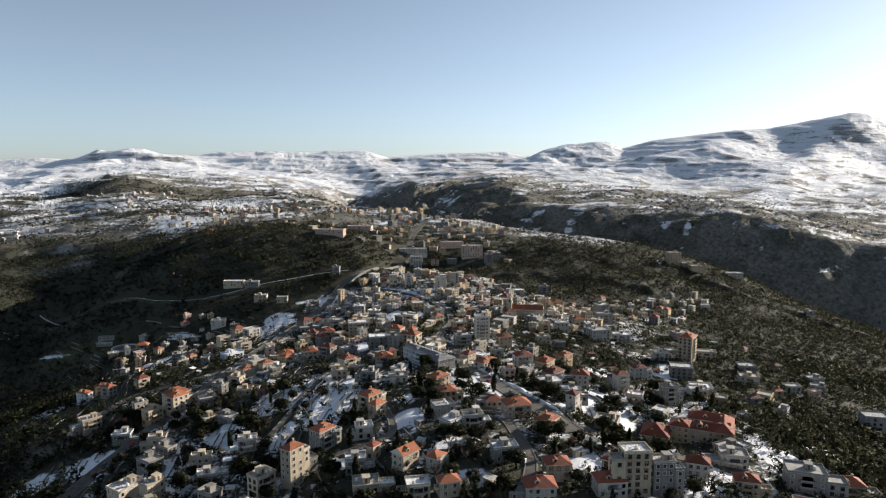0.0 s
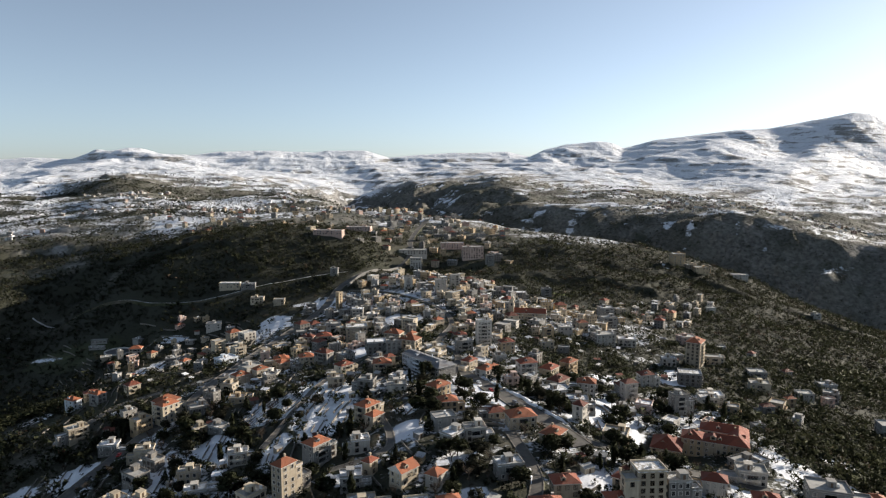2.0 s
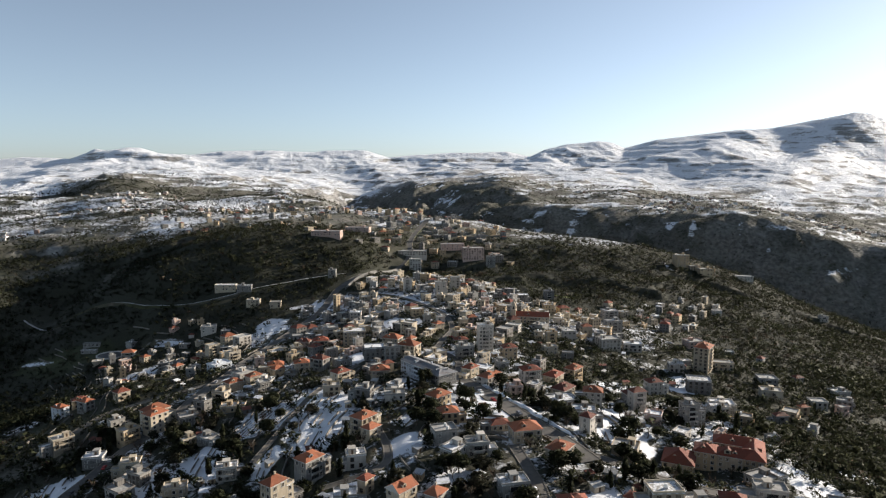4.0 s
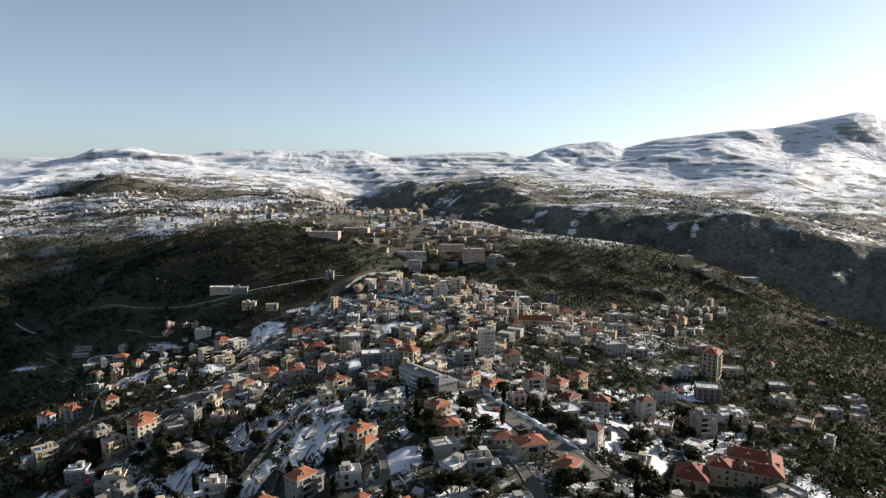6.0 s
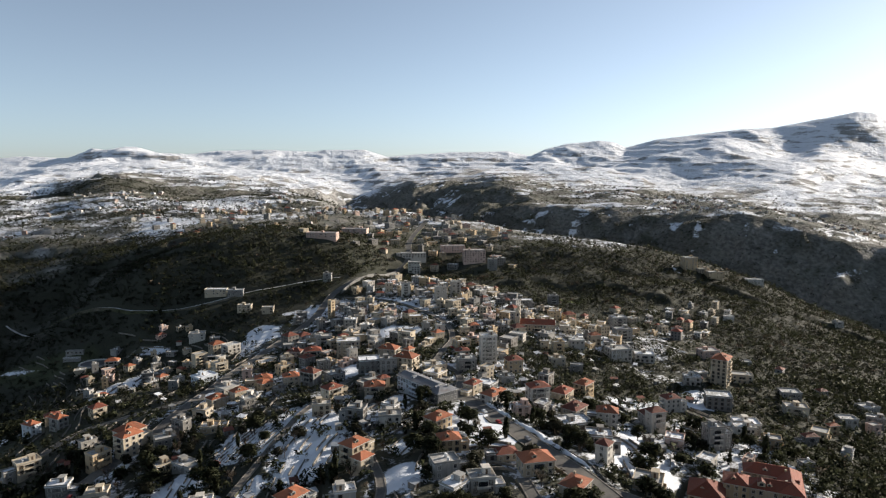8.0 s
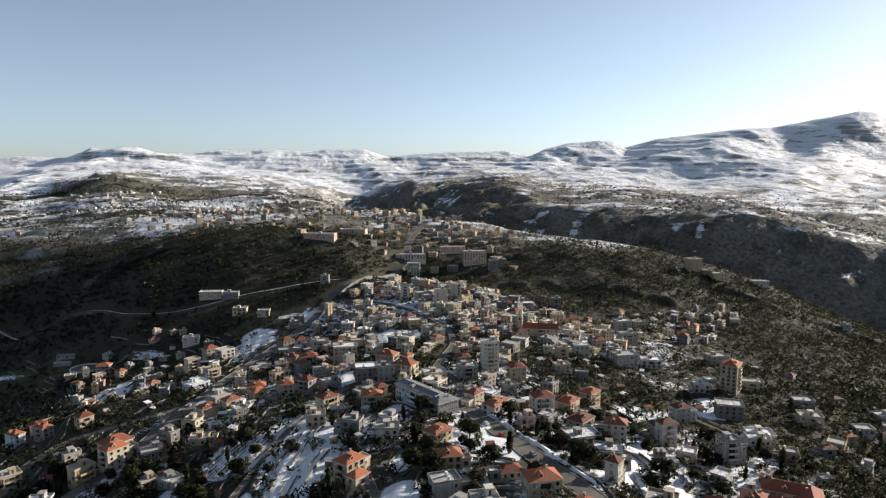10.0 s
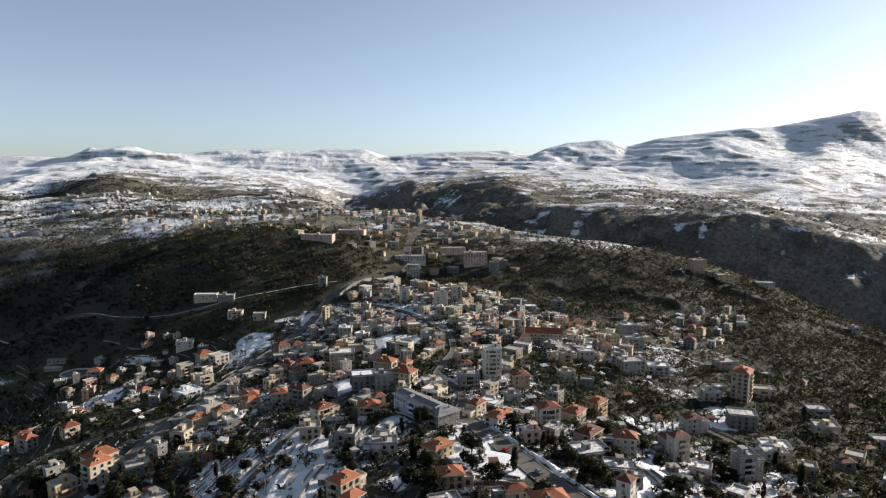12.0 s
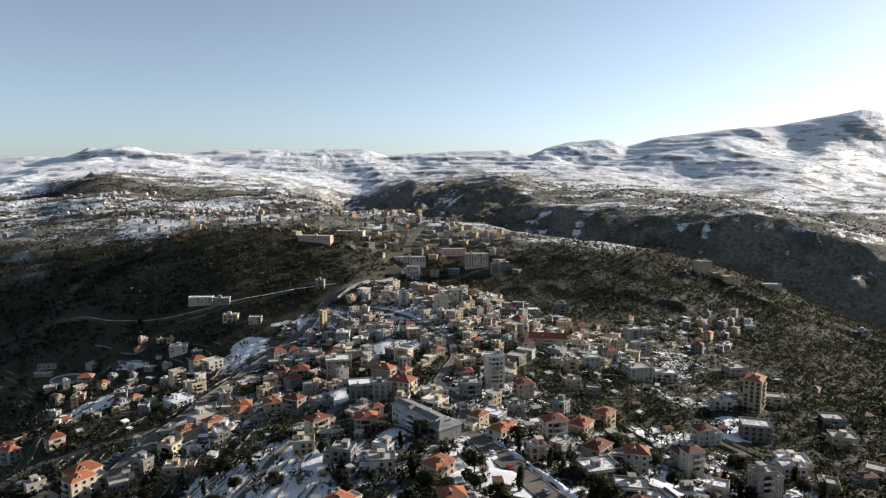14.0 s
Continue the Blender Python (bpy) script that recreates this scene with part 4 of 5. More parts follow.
house(178, 459, -15, 15.5, 11.5, 3, "grey", "flat", "bare")
house(230, 461, -15, 13.5, 10.0, 2, "cream", "flat", "bare")
house(-254, 464, -25, 9.6, 7.2, 3, "grey", "hip", "orange")
house(-6, 465, 15, 13.9, 10.4, 2, "cream", "flat", "bare")
house(-273, 465, -25, 9.6, 7.2, 3, "blue", "hip", "orange")
house(-142, 467, 53, 13.4, 10.0, 2, "white", "flat", "patchy")
house(-118, 467, 48, 8.7, 6.6, 2, "ochre", "hip", "orange")
house(15, 470, 10, 11.8, 8.8, 3, "grey", "flat", "bare")
house(-37, 472, 10, 11.0, 8.3, 3, "grey", "flat", "bare")
house(-102, 473, 15, 10.7, 8.1, 2, "cream", "hip", "orange")
house(-25, 475, -25, 14.2, 10.6, 3, "cream", "hip", "orange")
house(47, 476, 15, 10.7, 8.1, 3, "ochre", "hip", "dark")
house(-50, 477, 12, 14.6, 10.9, 3, "grey", "flat", "patchy")
house(-122, 478, 15, 10.8, 8.2, 2, "ochre", "hip", "orange")
house(295, 487, 10, 12.0, 9.0, 2, "grey", "flat", "bare")
house(244, 494, -10, 13.0, 10.0, 2, "grey", "flat", "bare")
house(31, 494, 5, 11.5, 8.6, 7, "white", "flat", "bare")
house(179, 505, -8, 10.9, 8.2, 2, "white", "flat", "snowy")
house(82, 507, 10, 10.4, 7.7, 2, "cream", "flat", "bare")
house(-40, 515, -20, 13.6, 10.2, 2, "cream", "hip", "orange")
house(-178, 519, 53, 14.9, 11.2, 2, "blue", "flat", "snowy")
house(-73, 536, 10, 17.7, 13.2, 4, "cream", "flat", "bare")
house(138, 549, 12, 17.1, 12.7, 3, "white", "flat", "snowy")
house(-103, 549, 15, 12.5, 9.4, 2, "cream", "hip", "red")
house(-178, 551, 48, 10.7, 8.1, 3, "cream", "flat", "bare")
house(160, 554, -10, 14.8, 11.1, 2, "white", "flat", "snowy")
house(-101, 584, 10, 12.9, 9.8, 3, "white", "flat", "snowy")
house(128, 586, 10, 9.1, 6.8, 3, "cream", "hip", "orange")
house(226, 589, 10, 15.6, 11.7, 2, "rose", "flat", "bare")
house(158, 610, 10, 14.5, 10.9, 4, "grey", "flat", "bare")
house(-217, 610, 48, 10.9, 8.2, 4, "cream", "flat", "bare")
house(-194, 626, 53, 13.7, 10.3, 3, "white", "flat", "bare")
house(-213, 643, 48, 12.5, 9.3, 4, "cream", "hip", "orange")
house(-326, 669, 10, 12.2, 9.2, 2, "white", "hip", "orange")
house(172, 674, 8, 14.8, 11.1, 4, "grey", "flat", "bare")
house(-113, 690, 58, 5.9, 4.5, 6, "ochre", "flat", "bare")
house(-3, 700, 8, 11.4, 8.6, 5, "white", "flat", "bare")
house(-255, 704, 15, 15.4, 11.6, 2, "white", "flat", "snowy")
house(13, 726, 8, 10.1, 7.6, 5, "white", "flat", "bare")
house(-40, 729, 5, 9.3, 7.0, 5, "white", "flat", "bare")
house(-191, 740, 5, 12.0, 8.7, 2, "cream", "flat", "bare")
house(-219, 749, 5, 14.5, 9.6, 2, "cream", "flat", "bare")
house(124, 766, 5, 11.0, 8.3, 4, "grey", "flat", "bare")
house(-262, 783, 5, 24.0, 10.0, 2, "cream", "flat", "patchy")
house(-239, 781, 8, 17.0, 9.0, 2, "grey", "flat", "snowy")
house(-139, 814, 0, 9.7, 7.3, 3, "grey", "flat", "bare")
house(496, 841, 0, 10.1, 7.6, 2, "white", "flat", "bare")
house(-165, 925, -8, 42.0, 14.0, 2, "rose", "flat", "bare")
house(-40, 926, 0, 15.8, 11.8, 5, "white", "flat", "bare")
house(68, 932, 5, 12.0, 9.0, 5, "grey", "flat", "bare")
house(44, 961, 5, 30.8, 15.4, 6, "rose", "flat", "bare")
house(389, 962, 0, 19.7, 14.8, 3, "ochre", "flat", "bare")
house(-46, 968, 3, 42.0, 16.0, 2, "white", "flat", "snowy")
house(14, 1012, 4, 36.0, 12.0, 3, "rose", "flat", "patchy")
house(361, 984, 10, 19.6, 14.7, 6, "ochre", "flat", "bare")
house(458, 985, -10, 25.7, 12.9, 2, "white", "flat", "snowy")
house(-137, 1046, -5, 38.5, 19.2, 2, "rose", "flat", "bare")


def school(x, y):
    """A square pavilion, a link block and a main block of three wings round a court, all under red hip roofs."""
    rng = random.Random(3)
    ob = new("school")
    ob.matrix_world = pose(x, y, ground_at(x, y) - 0.3, 0, 0, -25)
    tagged(ob, "large cream stone school with red hip roofs round a court", "school")
    wing(ob, pose(-13.9, -4.3, 0), 14, 16, 2, "cream", "hip", "red", rng, True, True, clutter=False, rise=4.6)
    wing(ob, pose(-2.5, 5.0, 0), 10, 11, 3, "ochre", "hip", "red", rng, True, True, clutter=False, rise=3.0)
    wing(ob, pose(12.5, 4.0, 0), 20, 9, 3, "cream", "hip", "red", rng, True, True, clutter=False, rise=3.4)
    wing(ob, pose(11.5, 19.0, 0), 22, 9, 3, "cream", "hip", "red", rng, True, True, clutter=False, rise=3.4)
    wing(ob, pose(18.5, 11.5, 0, 0, 0, 90), 24, 9, 3, "ochre", "hip", "red", rng, True, True, clutter=False, back=True, rise=3.6)
    gable = part("gable", kept("school_gable", lambda: dormer_mesh(TILES["red"], WALLS["cream"])), ob, pose(7, 1.5, 10.0) @ Matrix.Diagonal((1.5, 1.4, 1.3, 1)))
    part("pane", kept("dormer_pane", lambda: hull([box(-0.5, 0.5, -1.26, -1.19, 0.25, 1.15)], "pane", (GLASS,))), gable)
    for dx, dy in ((-22, 8), (-24, -4), (-16, -8), (-6, -10), (-14, 3), (-10, -3), (0, 6), (8, 2), (14, 0), (18, 8), (22, 14), (12, 14)):
        take(x + dx, y + dy, 8)
    return ob


def hall(x, y):
    """A long institution building with a low pale roof and a pavilion at its end."""
    rng = random.Random(4)
    ob = new("long_hall")
    ob.matrix_world = pose(x, y, ground_at(x, y), 0, 0, -50)
    tagged(ob, "long pale blue hall with rows of windows and grey roof", "hall")
    wing(ob, pose(-3, 0, 0), 32, 11, 3, "blue", "gable", "slate", rng, True, True, rise=1.9)
    wing(ob, pose(17, -1, 0), 10, 14, 3, "grey", "hip", "slate", rng, True, True, rise=2.6)
    for s in (-16, -8, 0, 8, 17):
        take(x + s * 0.64, y - s * 0.77, 7)
    return ob


def church(x, y):
    """A stone church with a red roof and two bell towers at its west front."""
    rng = random.Random(5)
    ob = new("church")
    ob.matrix_world = pose(x, y, ground_at(x, y), 0, 0, -10)
    tagged(ob, "stone church with long red roof and twin bell towers", "church")
    wing(ob, pose(2, 0, -1), 30, 11, 3, "cream", "gable", "red", rng, False, True)
    for dy in (-5.5, 5.5):
        tower = part("bell_tower", kept("bell_tower", lambda: hull([(*loft(((-2, 2, -2, 2, -6), (-2, 2, -2, 2, 14), (-2.3, 2.3, -2.3, 2.3, 14), (-2.3, 2.3, -2.3, 2.3, 14.5), (-1.8, 1.8, -1.8, 1.8, 14.5), (-1.8, 1.8, -1.8, 1.8, 18), (-2.1, 2.1, -2.1, 2.1, 18), (-0.1, 0.1, -0.1, 0.1, 22))), 0)], "bell_tower", (WALLS["cream"],))), ob, pose(-15, dy, 0), "tall square belfry with pointed cap")
        for a in (0, 90, 180, 270):
            part("window", kept("belfry_window", lambda: window_mesh(1.4, 2.4, False)), tower, pose(0, 0, 0, 0, 0, a) @ pose(0, -1.8, 15))
    for s in (-16, -8, 0, 8, 16):
        take(x + s, y - s * 0.17, 7)
    return ob


def pond(x, y, r):
    """A round water reservoir with a raised pale rim."""
    z = ground_at(x, y)
    n = 48
    ob = new("reservoir")
    ob.matrix_world = pose(x, y, z + 0.3)
    tagged(ob, "round concrete reservoir with pale rim on the slope", "reservoir")
    v, f = [], []
    for k in range(n):
        c, s = math.cos(k * math.tau / n), math.sin(k * math.tau / n)
        v += [(c * (r + 0.6), s * (r + 0.6), -9), (c * (r + 0.6), s * (r + 0.6), 1.4), (c * (r - 0.6), s * (r - 0.6), 1.4), (c * (r - 0.6), s * (r - 0.6), -1.5)]
    for k in range(n):
        a, b = 4 * k, 4 * ((k + 1) % n)
        f += [(a + i, b + i, b + i + 1, a + i + 1) for i in range(3)]
    part("rim", hull([(v, f, 0)], "rim", (TRIM,)), ob)
    part("water", hull([([(r * math.cos(k * math.tau / n), r * math.sin(k * math.tau / n), 0.2) for k in range(n)], [tuple(range(n))], 0)], "water", (GLASS,)), ob, label="dark still water")
    take(x, y, r + 2)
    return ob


school(127, 318)
hall(-11, 416)
church(80, 603)
pond(-355, 689, 14)
house(-384, 699, 4, 16, 4, 1, "grey", "flat", "patchy")
house(-388, 712, 6, 17, 4, 1, "grey", "flat", "bare")
house(-333, 684, 12, 9, 7, 1, "cream", "hip", "orange")
house(203, 512, 54, 15, 11, 7, "cream", "hip", "orange")
house(224, 524, -15, 15, 9, 2, "cream", "flat", "bare")
house(378, 975, 8, 16, 9, 2, "cream", "flat", "bare")
house(404, 978, -6, 12, 8, 2, "ochre", "flat", "bare")
house(63, 588, 20, 10, 10, 2, "cream", "hip", "dark")


def terrace_wall(x, y, length, rng, tall=1.2):
    """A dry stone wall along the slope."""
    pts = [(x, y)]
    for _ in range(int(length / 3)):
        a, b = pts[-1]
        h = height(np.array([a + 3, a - 3, a, a]), np.array([b, b, b + 3, b - 3]), False)
        gx, gy = float(h[0] - h[1]), float(h[2] - h[3])
        g = math.hypot(gx, gy) + 1e-6
        nx, ny = a - gy / g * 3, b + gx / g * 3
        if is_taken(nx, ny, 0.5):
            break
        pts.append((nx, ny))
    if len(pts) < 4:
        return
    p = np.array(pts)
    d = np.gradient(p, axis=0)
    d /= np.hypot(d[:, 0], d[:, 1])[:, None] + 1e-9
    side = np.stack([d[:, 1], -d[:, 0]], 1)
    z = height(p[:, 0], p[:, 1])
    top = z + tall + 0.12 * np.array([rng.uniform(-1, 1) for _ in pts])
    n = len(p)
    v = np.concatenate([np.column_stack([p + side * 0.25, z - 1.5]), np.column_stack([p + side * 0.2, top]), np.column_stack([p - side * 0.2, top]), np.column_stack([p - side * 0.25, z - 1.5])])
    f = [(k * n + i, k * n + i + 1, (k + 1) * n + i + 1, (k + 1) * n + i) for k in range(3) for i in range(n - 1)] + [(0, n, 2 * n, 3 * n), (n - 1, 4 * n - 1, 3 * n - 1, 2 * n - 1)]
    tagged(new("terrace_wall", mesh_of("terrace_wall", v, f, (STONE,))), "low dry stone terrace wall along the garden slope", "wall", "terrace walls")
    for a, b in pts:
        take(a, b, 0.4)


def terraces():
    rng = random.Random(12)
    for x0, x1, y0, y1, count in ((-0.7, 0.35, 235, 470, 120), (-0.62, -0.30, 440, 720, 110)):
        made = 0
        for _ in range(count * 7):
            if made >= count:
                break
            y = rng.uniform(y0, y1)
            x = rng.uniform(x0 * y, x1 * y)
            if is_taken(x, y, 1.5):
                continue
            terrace_wall(x, y, rng.uniform(14, 42), rng)
            made += 1


def garden_walls():
    """Close-set dry walls across the snowy garden terraces."""
    rng = random.Random(19)
    for cx, cy, rx, ry in ((-64, 356, 17, 36), (-137, 308, 14, 12), (-83, 315, 10, 14), (-122, 336, 14, 14), (-205, 335, 20, 14), (-18, 335, 9, 10), (-160, 290, 16, 14), (-20, 372, 10, 10)):
        y = cy - ry
        while y < cy + ry:
            x = cx + rng.uniform(-0.9, 0.4) * rx * math.sqrt(max(0.05, 1 - ((y - cy) / ry) ** 2))
            if not is_taken(x, y, 0.8):
                terrace_wall(x, y, rng.uniform(8, 22), rng, 0.8)
            y += rng.uniform(3.2, 5.0)


def shed(x, y, turn, w, d, rng):
    """A low outbuilding with a lean-to roof and a door."""
    wall = rng.choice(("bare", "bare", "grey", "cream", "ochre"))
    ob = new("shed")
    ob.matrix_world = pose(x, y, ground_at(x, y), 0, 0, turn)
    tagged(ob, "small %s outbuilding with a sloping roof" % NAMES[wall], "shed", "sheds among the houses")
    a, b, h, k = w / 2, d / 2, rng.uniform(2.0, 2.6), rng.uniform(0.3, 0.8)
    v = [(-a, -b, -3), (a, -b, -3), (a, b, -3), (-a, b, -3), (-a, -b, h), (a, -b, h), (a, b, h + k), (-a, b, h + k)]
    part("wall", hull([(v, CUBE, 0)], "wall", (WALLS[wall],)), ob)
    a, b = a + 0.25, b + 0.3
    v = [(-a, -b, h - 0.05), (a, -b, h - 0.05), (a, b, h + k + 0.05), (-a, b, h + k + 0.05), (-a, -b, h + 0.1), (a, -b, h + 0.1), (a, b, h + k + 0.2), (-a, b, h + k + 0.2)]
    part("roof", hull([(v, CUBE, 0)], "roof", (rng.choice((METAL, TILES["dark"], ROOFS["patchy"], ROOFS["snowy"], ROOFS["bare"])),)), ob)
    part("door", kept("shed_door", lambda: hull([box(-0.5, 0.5, -0.06, 0.02, 0, 1.9)], "door", (SHUTTER,))), ob, pose(0, 0.3 - b, 0), "dark wooden door")
    take(x, y, max(w, d) * 0.5)


def sheds(count):
    rng = random.Random(27)
    made = 0
    for _ in range(count * 30):
        y = rng.uniform(232, 540)
        x = rng.uniform(-0.62, 0.42) * y
        w = rng.uniform(2.6, 5.0)
        if made >= count:
            break
        if is_taken(x, y, w * 0.5 + 0.6) or float(built_up(np.array([x]), np.array([y]))[0]) < 0.5:
            continue
        shed(x, y, rng.choice((10, 25, 40, 55, -20)) + rng.uniform(-8, 8), w, rng.uniform(2.4, 3.8), rng)
        made += 1


def vineyard(x, y, rows, length, turn):
    """A small field of vine rows on low earth ridges with thin snow between them."""
    rng = random.Random(14)
    ob = new("vineyard")
    ob.matrix_world = pose(x, y, 0, 0, 0, turn)
    tagged(ob, "small vineyard of bare vine rows in thin snow", "vineyard")
    for k in range(rows):
        off = (k - (rows - 1) / 2) * 2.5
        half = length / 2 * rng.uniform(0.85, 1.0)
        v, f = [], []
        n = int(half * 2 / 1.5)
        for i in range(n + 1):
            b = -half + 1.5 * i
            p = ob.matrix_world @ Vector((off, b, 0))
            z = ground_at(p.x, p.y) if i % 3 == 0 else z
            w, h = rng.uniform(0.35, 0.7), rng.uniform(0.15, 0.7)
            v += [(off - w, b, z - 0.8), (off - 0.15, b, z + h), (off + 0.15, b, z + h), (off + w, b, z - 0.8)]
            if i:
                f += [(4 * i - 4 + j, 4 * i + j, 4 * i + j + 1, 4 * i - 3 + j) for j in range(3)]
        part("earth_ridge", hull([(v, f, 0)], "earth_ridge", (STONE,)), ob)


def car_body():
    v, f = loft(((-0.85, 0.85, -2.1, 2.1, 0.3), (-0.88, 0.88, -2.15, 2.15, 0.6), (-0.85, 0.85, -2.1, 2.1, 0.9), (-0.78, 0.78, -1.1, 1.6, 0.95), (-0.62, 0.62, -0.6, 1.1, 1.42)))
    return v, f


def car(x, y, turn, paint):
    """A parked car: body, glazing and four wheels."""
    ob = new("car")
    ob.matrix_world = pose(x, y, ground_at(x, y) + 0.65, 0, 0, turn)
    tagged(ob, "small parked car with %s paint" % ("white", "black", "dark red", "grey")[paint], "car", "parked cars")
    v, f = kept("car_shape", car_body)
    part("body", kept(("car", paint), lambda: hull([(v, f, 0)], "body", (PAINTS[paint],))), ob)
    part("windscreen", kept("screen", lambda: hull([box(-0.6, 0.6, -0.93, -0.88, 1.0, 1.3)], "windscreen", (GLASS,))), ob)
    for sx in (-0.8, 0.8):
        for sy in (-1.3, 1.3):
            wheel = part("wheel", kept("wheel", lambda: hull([drum(0, 0, -0.1, 0.1, 0.32, 10)], "wheel", (RUBBER,))), ob, pose(sx, sy, 0.32, 0, 90, 0))
            part("rim", kept("rim_disc", lambda: hull([drum(0, 0, -0.11, 0.11, 0.19, 8)], "rim", (METAL,))), wheel)


for k, (cx, cy, turn) in enumerate(((2, 500, 60), (4, 512, 65), (6, 524, 62), (-1, 489, 60), (9, 478, 15), (11, 465, 8), (27, 362, 20), (38, 338, 22), (21, 378, 20), (-186, 330, 5), (-181, 352, 8), (-163, 470, 2))):
    car(cx, cy, turn, k % 4)



def chance_house(rng, snowy):
    tiled = rng.random() < 0.17
    wall = rng.choice(("cream", "cream", "cream", "grey", "grey", "white", "bare", "bare", "bare", "ochre", "ochre", "rose"))
    roof = rng.choice(("red", "orange", "dark", "dark")) if tiled else rng.choice(snowy)
    return rng.choice((8, 15, 28, 42, 50, 56, -14, -28)) + rng.uniform(-6, 6), rng.choice((1, 1, 2, 2, 2, 3)), wall, "hip" if tiled else "flat", roof


def free_spots(outline, count, rng, gap, sizes):
    """Spots for further houses within an outline, clear of roads, other houses and snow fields."""
    xs, ys = [p[0] for p in outline], [p[1] for p in outline]
    made = 0
    for _ in range(count * 14):
        x, y, w = rng.uniform(min(xs), max(xs)), rng.uniform(min(ys), max(ys)), rng.uniform(*sizes)
        if made >= count:
            return
        if not bool(inside(x, y, outline)) or is_taken(x, y, w * 0.5 + gap):
            continue
        if any(math.hypot((x - cx) / (rx + w * 0.5), (y - cy) / (ry + w * 0.5)) < 1 for cx, cy, rx, ry in DRIFTS + MORE_DRIFTS):
            continue
        if math.hypot((x - 100) / 58, (y - 492) / 86) < 1 and rng.random() < 0.94:
            continue
        made += 1
        yield x, y, w, w * rng.uniform(0.6, 0.95)


def fill(outline, count, seed, gap, sizes, snowy):
    rng = random.Random(seed)
    for x, y, w, d in free_spots(outline, count, rng, gap, sizes):
        turn, floors, wall, kind, roof = chance_house(rng, snowy)
        house(x, y, turn, w, d, floors, wall, kind, roof)


def house_pieces(w, d, floors, kind, rng):
    """Walls with their windows (0: wall, 1: glass) and the roof (0: cover, 1: wall, 2: tank) of a plain house."""
    h = floors * FLOOR + 0.4
    pieces = [(*loft(((-w / 2 - 0.1, w / 2 + 0.1, -d / 2 - 0.1, d / 2 + 0.1, -6), (-w / 2 - 0.1, w / 2 + 0.1, -d / 2 - 0.1, d / 2 + 0.1, 0.4), (-w / 2, w / 2, -d / 2, d / 2, 0.4), (-w / 2, w / 2, -d / 2, d / 2, h))), 0)]
    for length, depth, c, q in ((w, d, 1, 0), (d, w, 0, 1), (d, w, 0, -1)):
        n = max(1, int(length / 2.9))
        for fl in range(floors):
            for i in range(n):
                if rng.random() < 0.25:
                    continue
                m = ((i + 0.5) / n - 0.5) * (length - 0.6)
                v, f = loft(((m - 0.6, m + 0.6, -depth / 2 - 0.05, -depth / 2 + 0.05, fl * FLOOR + 0.9), (m - 0.6, m + 0.6, -depth / 2 - 0.05, -depth / 2 + 0.05, fl * FLOOR + 2.3)))
                pieces.append(([(a * c - e * q, a * q + e * c, z) for a, e, z in v], f[:4], 1))
    if rng.random() < 0.4:
        for fl in range(1, floors):
            v, f = loft(((-w * 0.3, w * 0.3, -d / 2 - 1.3, -d / 2, fl * FLOOR), (-w * 0.3, w * 0.3, -d / 2 - 1.3, -d / 2, fl * FLOOR + 0.9)))
            pieces.append((v, f, 0))
    a, b = w / 2 + 0.4, d / 2 + 0.4
    if kind == "hip":
        e = max(a - b, 0.3)
        v = [(-a, -b, h), (a, -b, h), (a, b, h), (-a, b, h), (-e, 0, h + 0.5 * min(a, b)), (e, 0, h + 0.5 * min(a, b))]
        return pieces, [(v, [(3, 2, 1, 0), (0, 1, 5, 4), (1, 2, 5), (2, 3, 4, 5), (3, 0, 4)], 0)]
    v, f = loft(((-a, a, -b, b, h), (-a, a, -b, b, h + 0.8), (-a + 0.25, a - 0.25, -b + 0.25, b - 0.25, h + 0.8), (-a + 0.25, a - 0.25, -b + 0.25, b - 0.25, h + 0.3)))
    gear = [(v, f[:-1], 1), (v, f[-1:], 0)]
    if rng.random() < 0.5:
        m, t = rng.uniform(-0.2, 0.2) * w, rng.uniform(-0.2, 0.2) * d
        gear.append((*loft(((m - 1.3, m + 1.3, t - 1.2, t + 1.4, h + 0.3), (m - 1.3, m + 1.3, t - 1.2, t + 1.4, h + 2.5))), 1))
    for _ in range(rng.choice((0, 1, 2))):
        m, t = rng.uniform(-0.35, 0.35) * w, rng.uniform(-0.35, 0.35) * d
        gear.append(drum(m, t, h + 0.3, h + 1.7, 0.6, 7, 2))
    return pieces, gear


def small_house(x, y, turn, w, d, floors, wall, kind, roof, rng):
    """A plain house further off."""
    pieces, cover = house_pieces(w, d, floors, kind, rng)
    ob = new("house", hull(pieces, "house", (WALLS[wall], GLASS)))
    ob.matrix_world = pose(x, y, ground_at(x, y), 0, 0, turn)
    tagged(ob, "small %s house, %s %s, %s" % (NAMES[wall], COUNT[floors], "storeys" if floors > 1 else "storey", ROOF_NAMES[roof]), "house", "houses of the upper village")
    part("roof", hull(cover, "roof", (TILES[roof] if kind == "hip" else ROOFS[roof], WALLS[wall], TANK)), ob)
    take(x, y, max(w, d) * 0.5)


def quarter(groups, seed):
    """The many small houses of the upper village."""
    rng = random.Random(seed)
    for outline, count, gap, sizes, snowy in groups:
        for x, y, w, d in free_spots(outline, count, rng, gap, sizes):
            turn, floors, wall, kind, roof = chance_house(rng, snowy)
            if float(slope_of(np.array([x]), np.array([y]))[0]) > 0.28:
                floors = 1
            small_house(x, y, turn, w, d, floors, wall, kind, roof, rng)


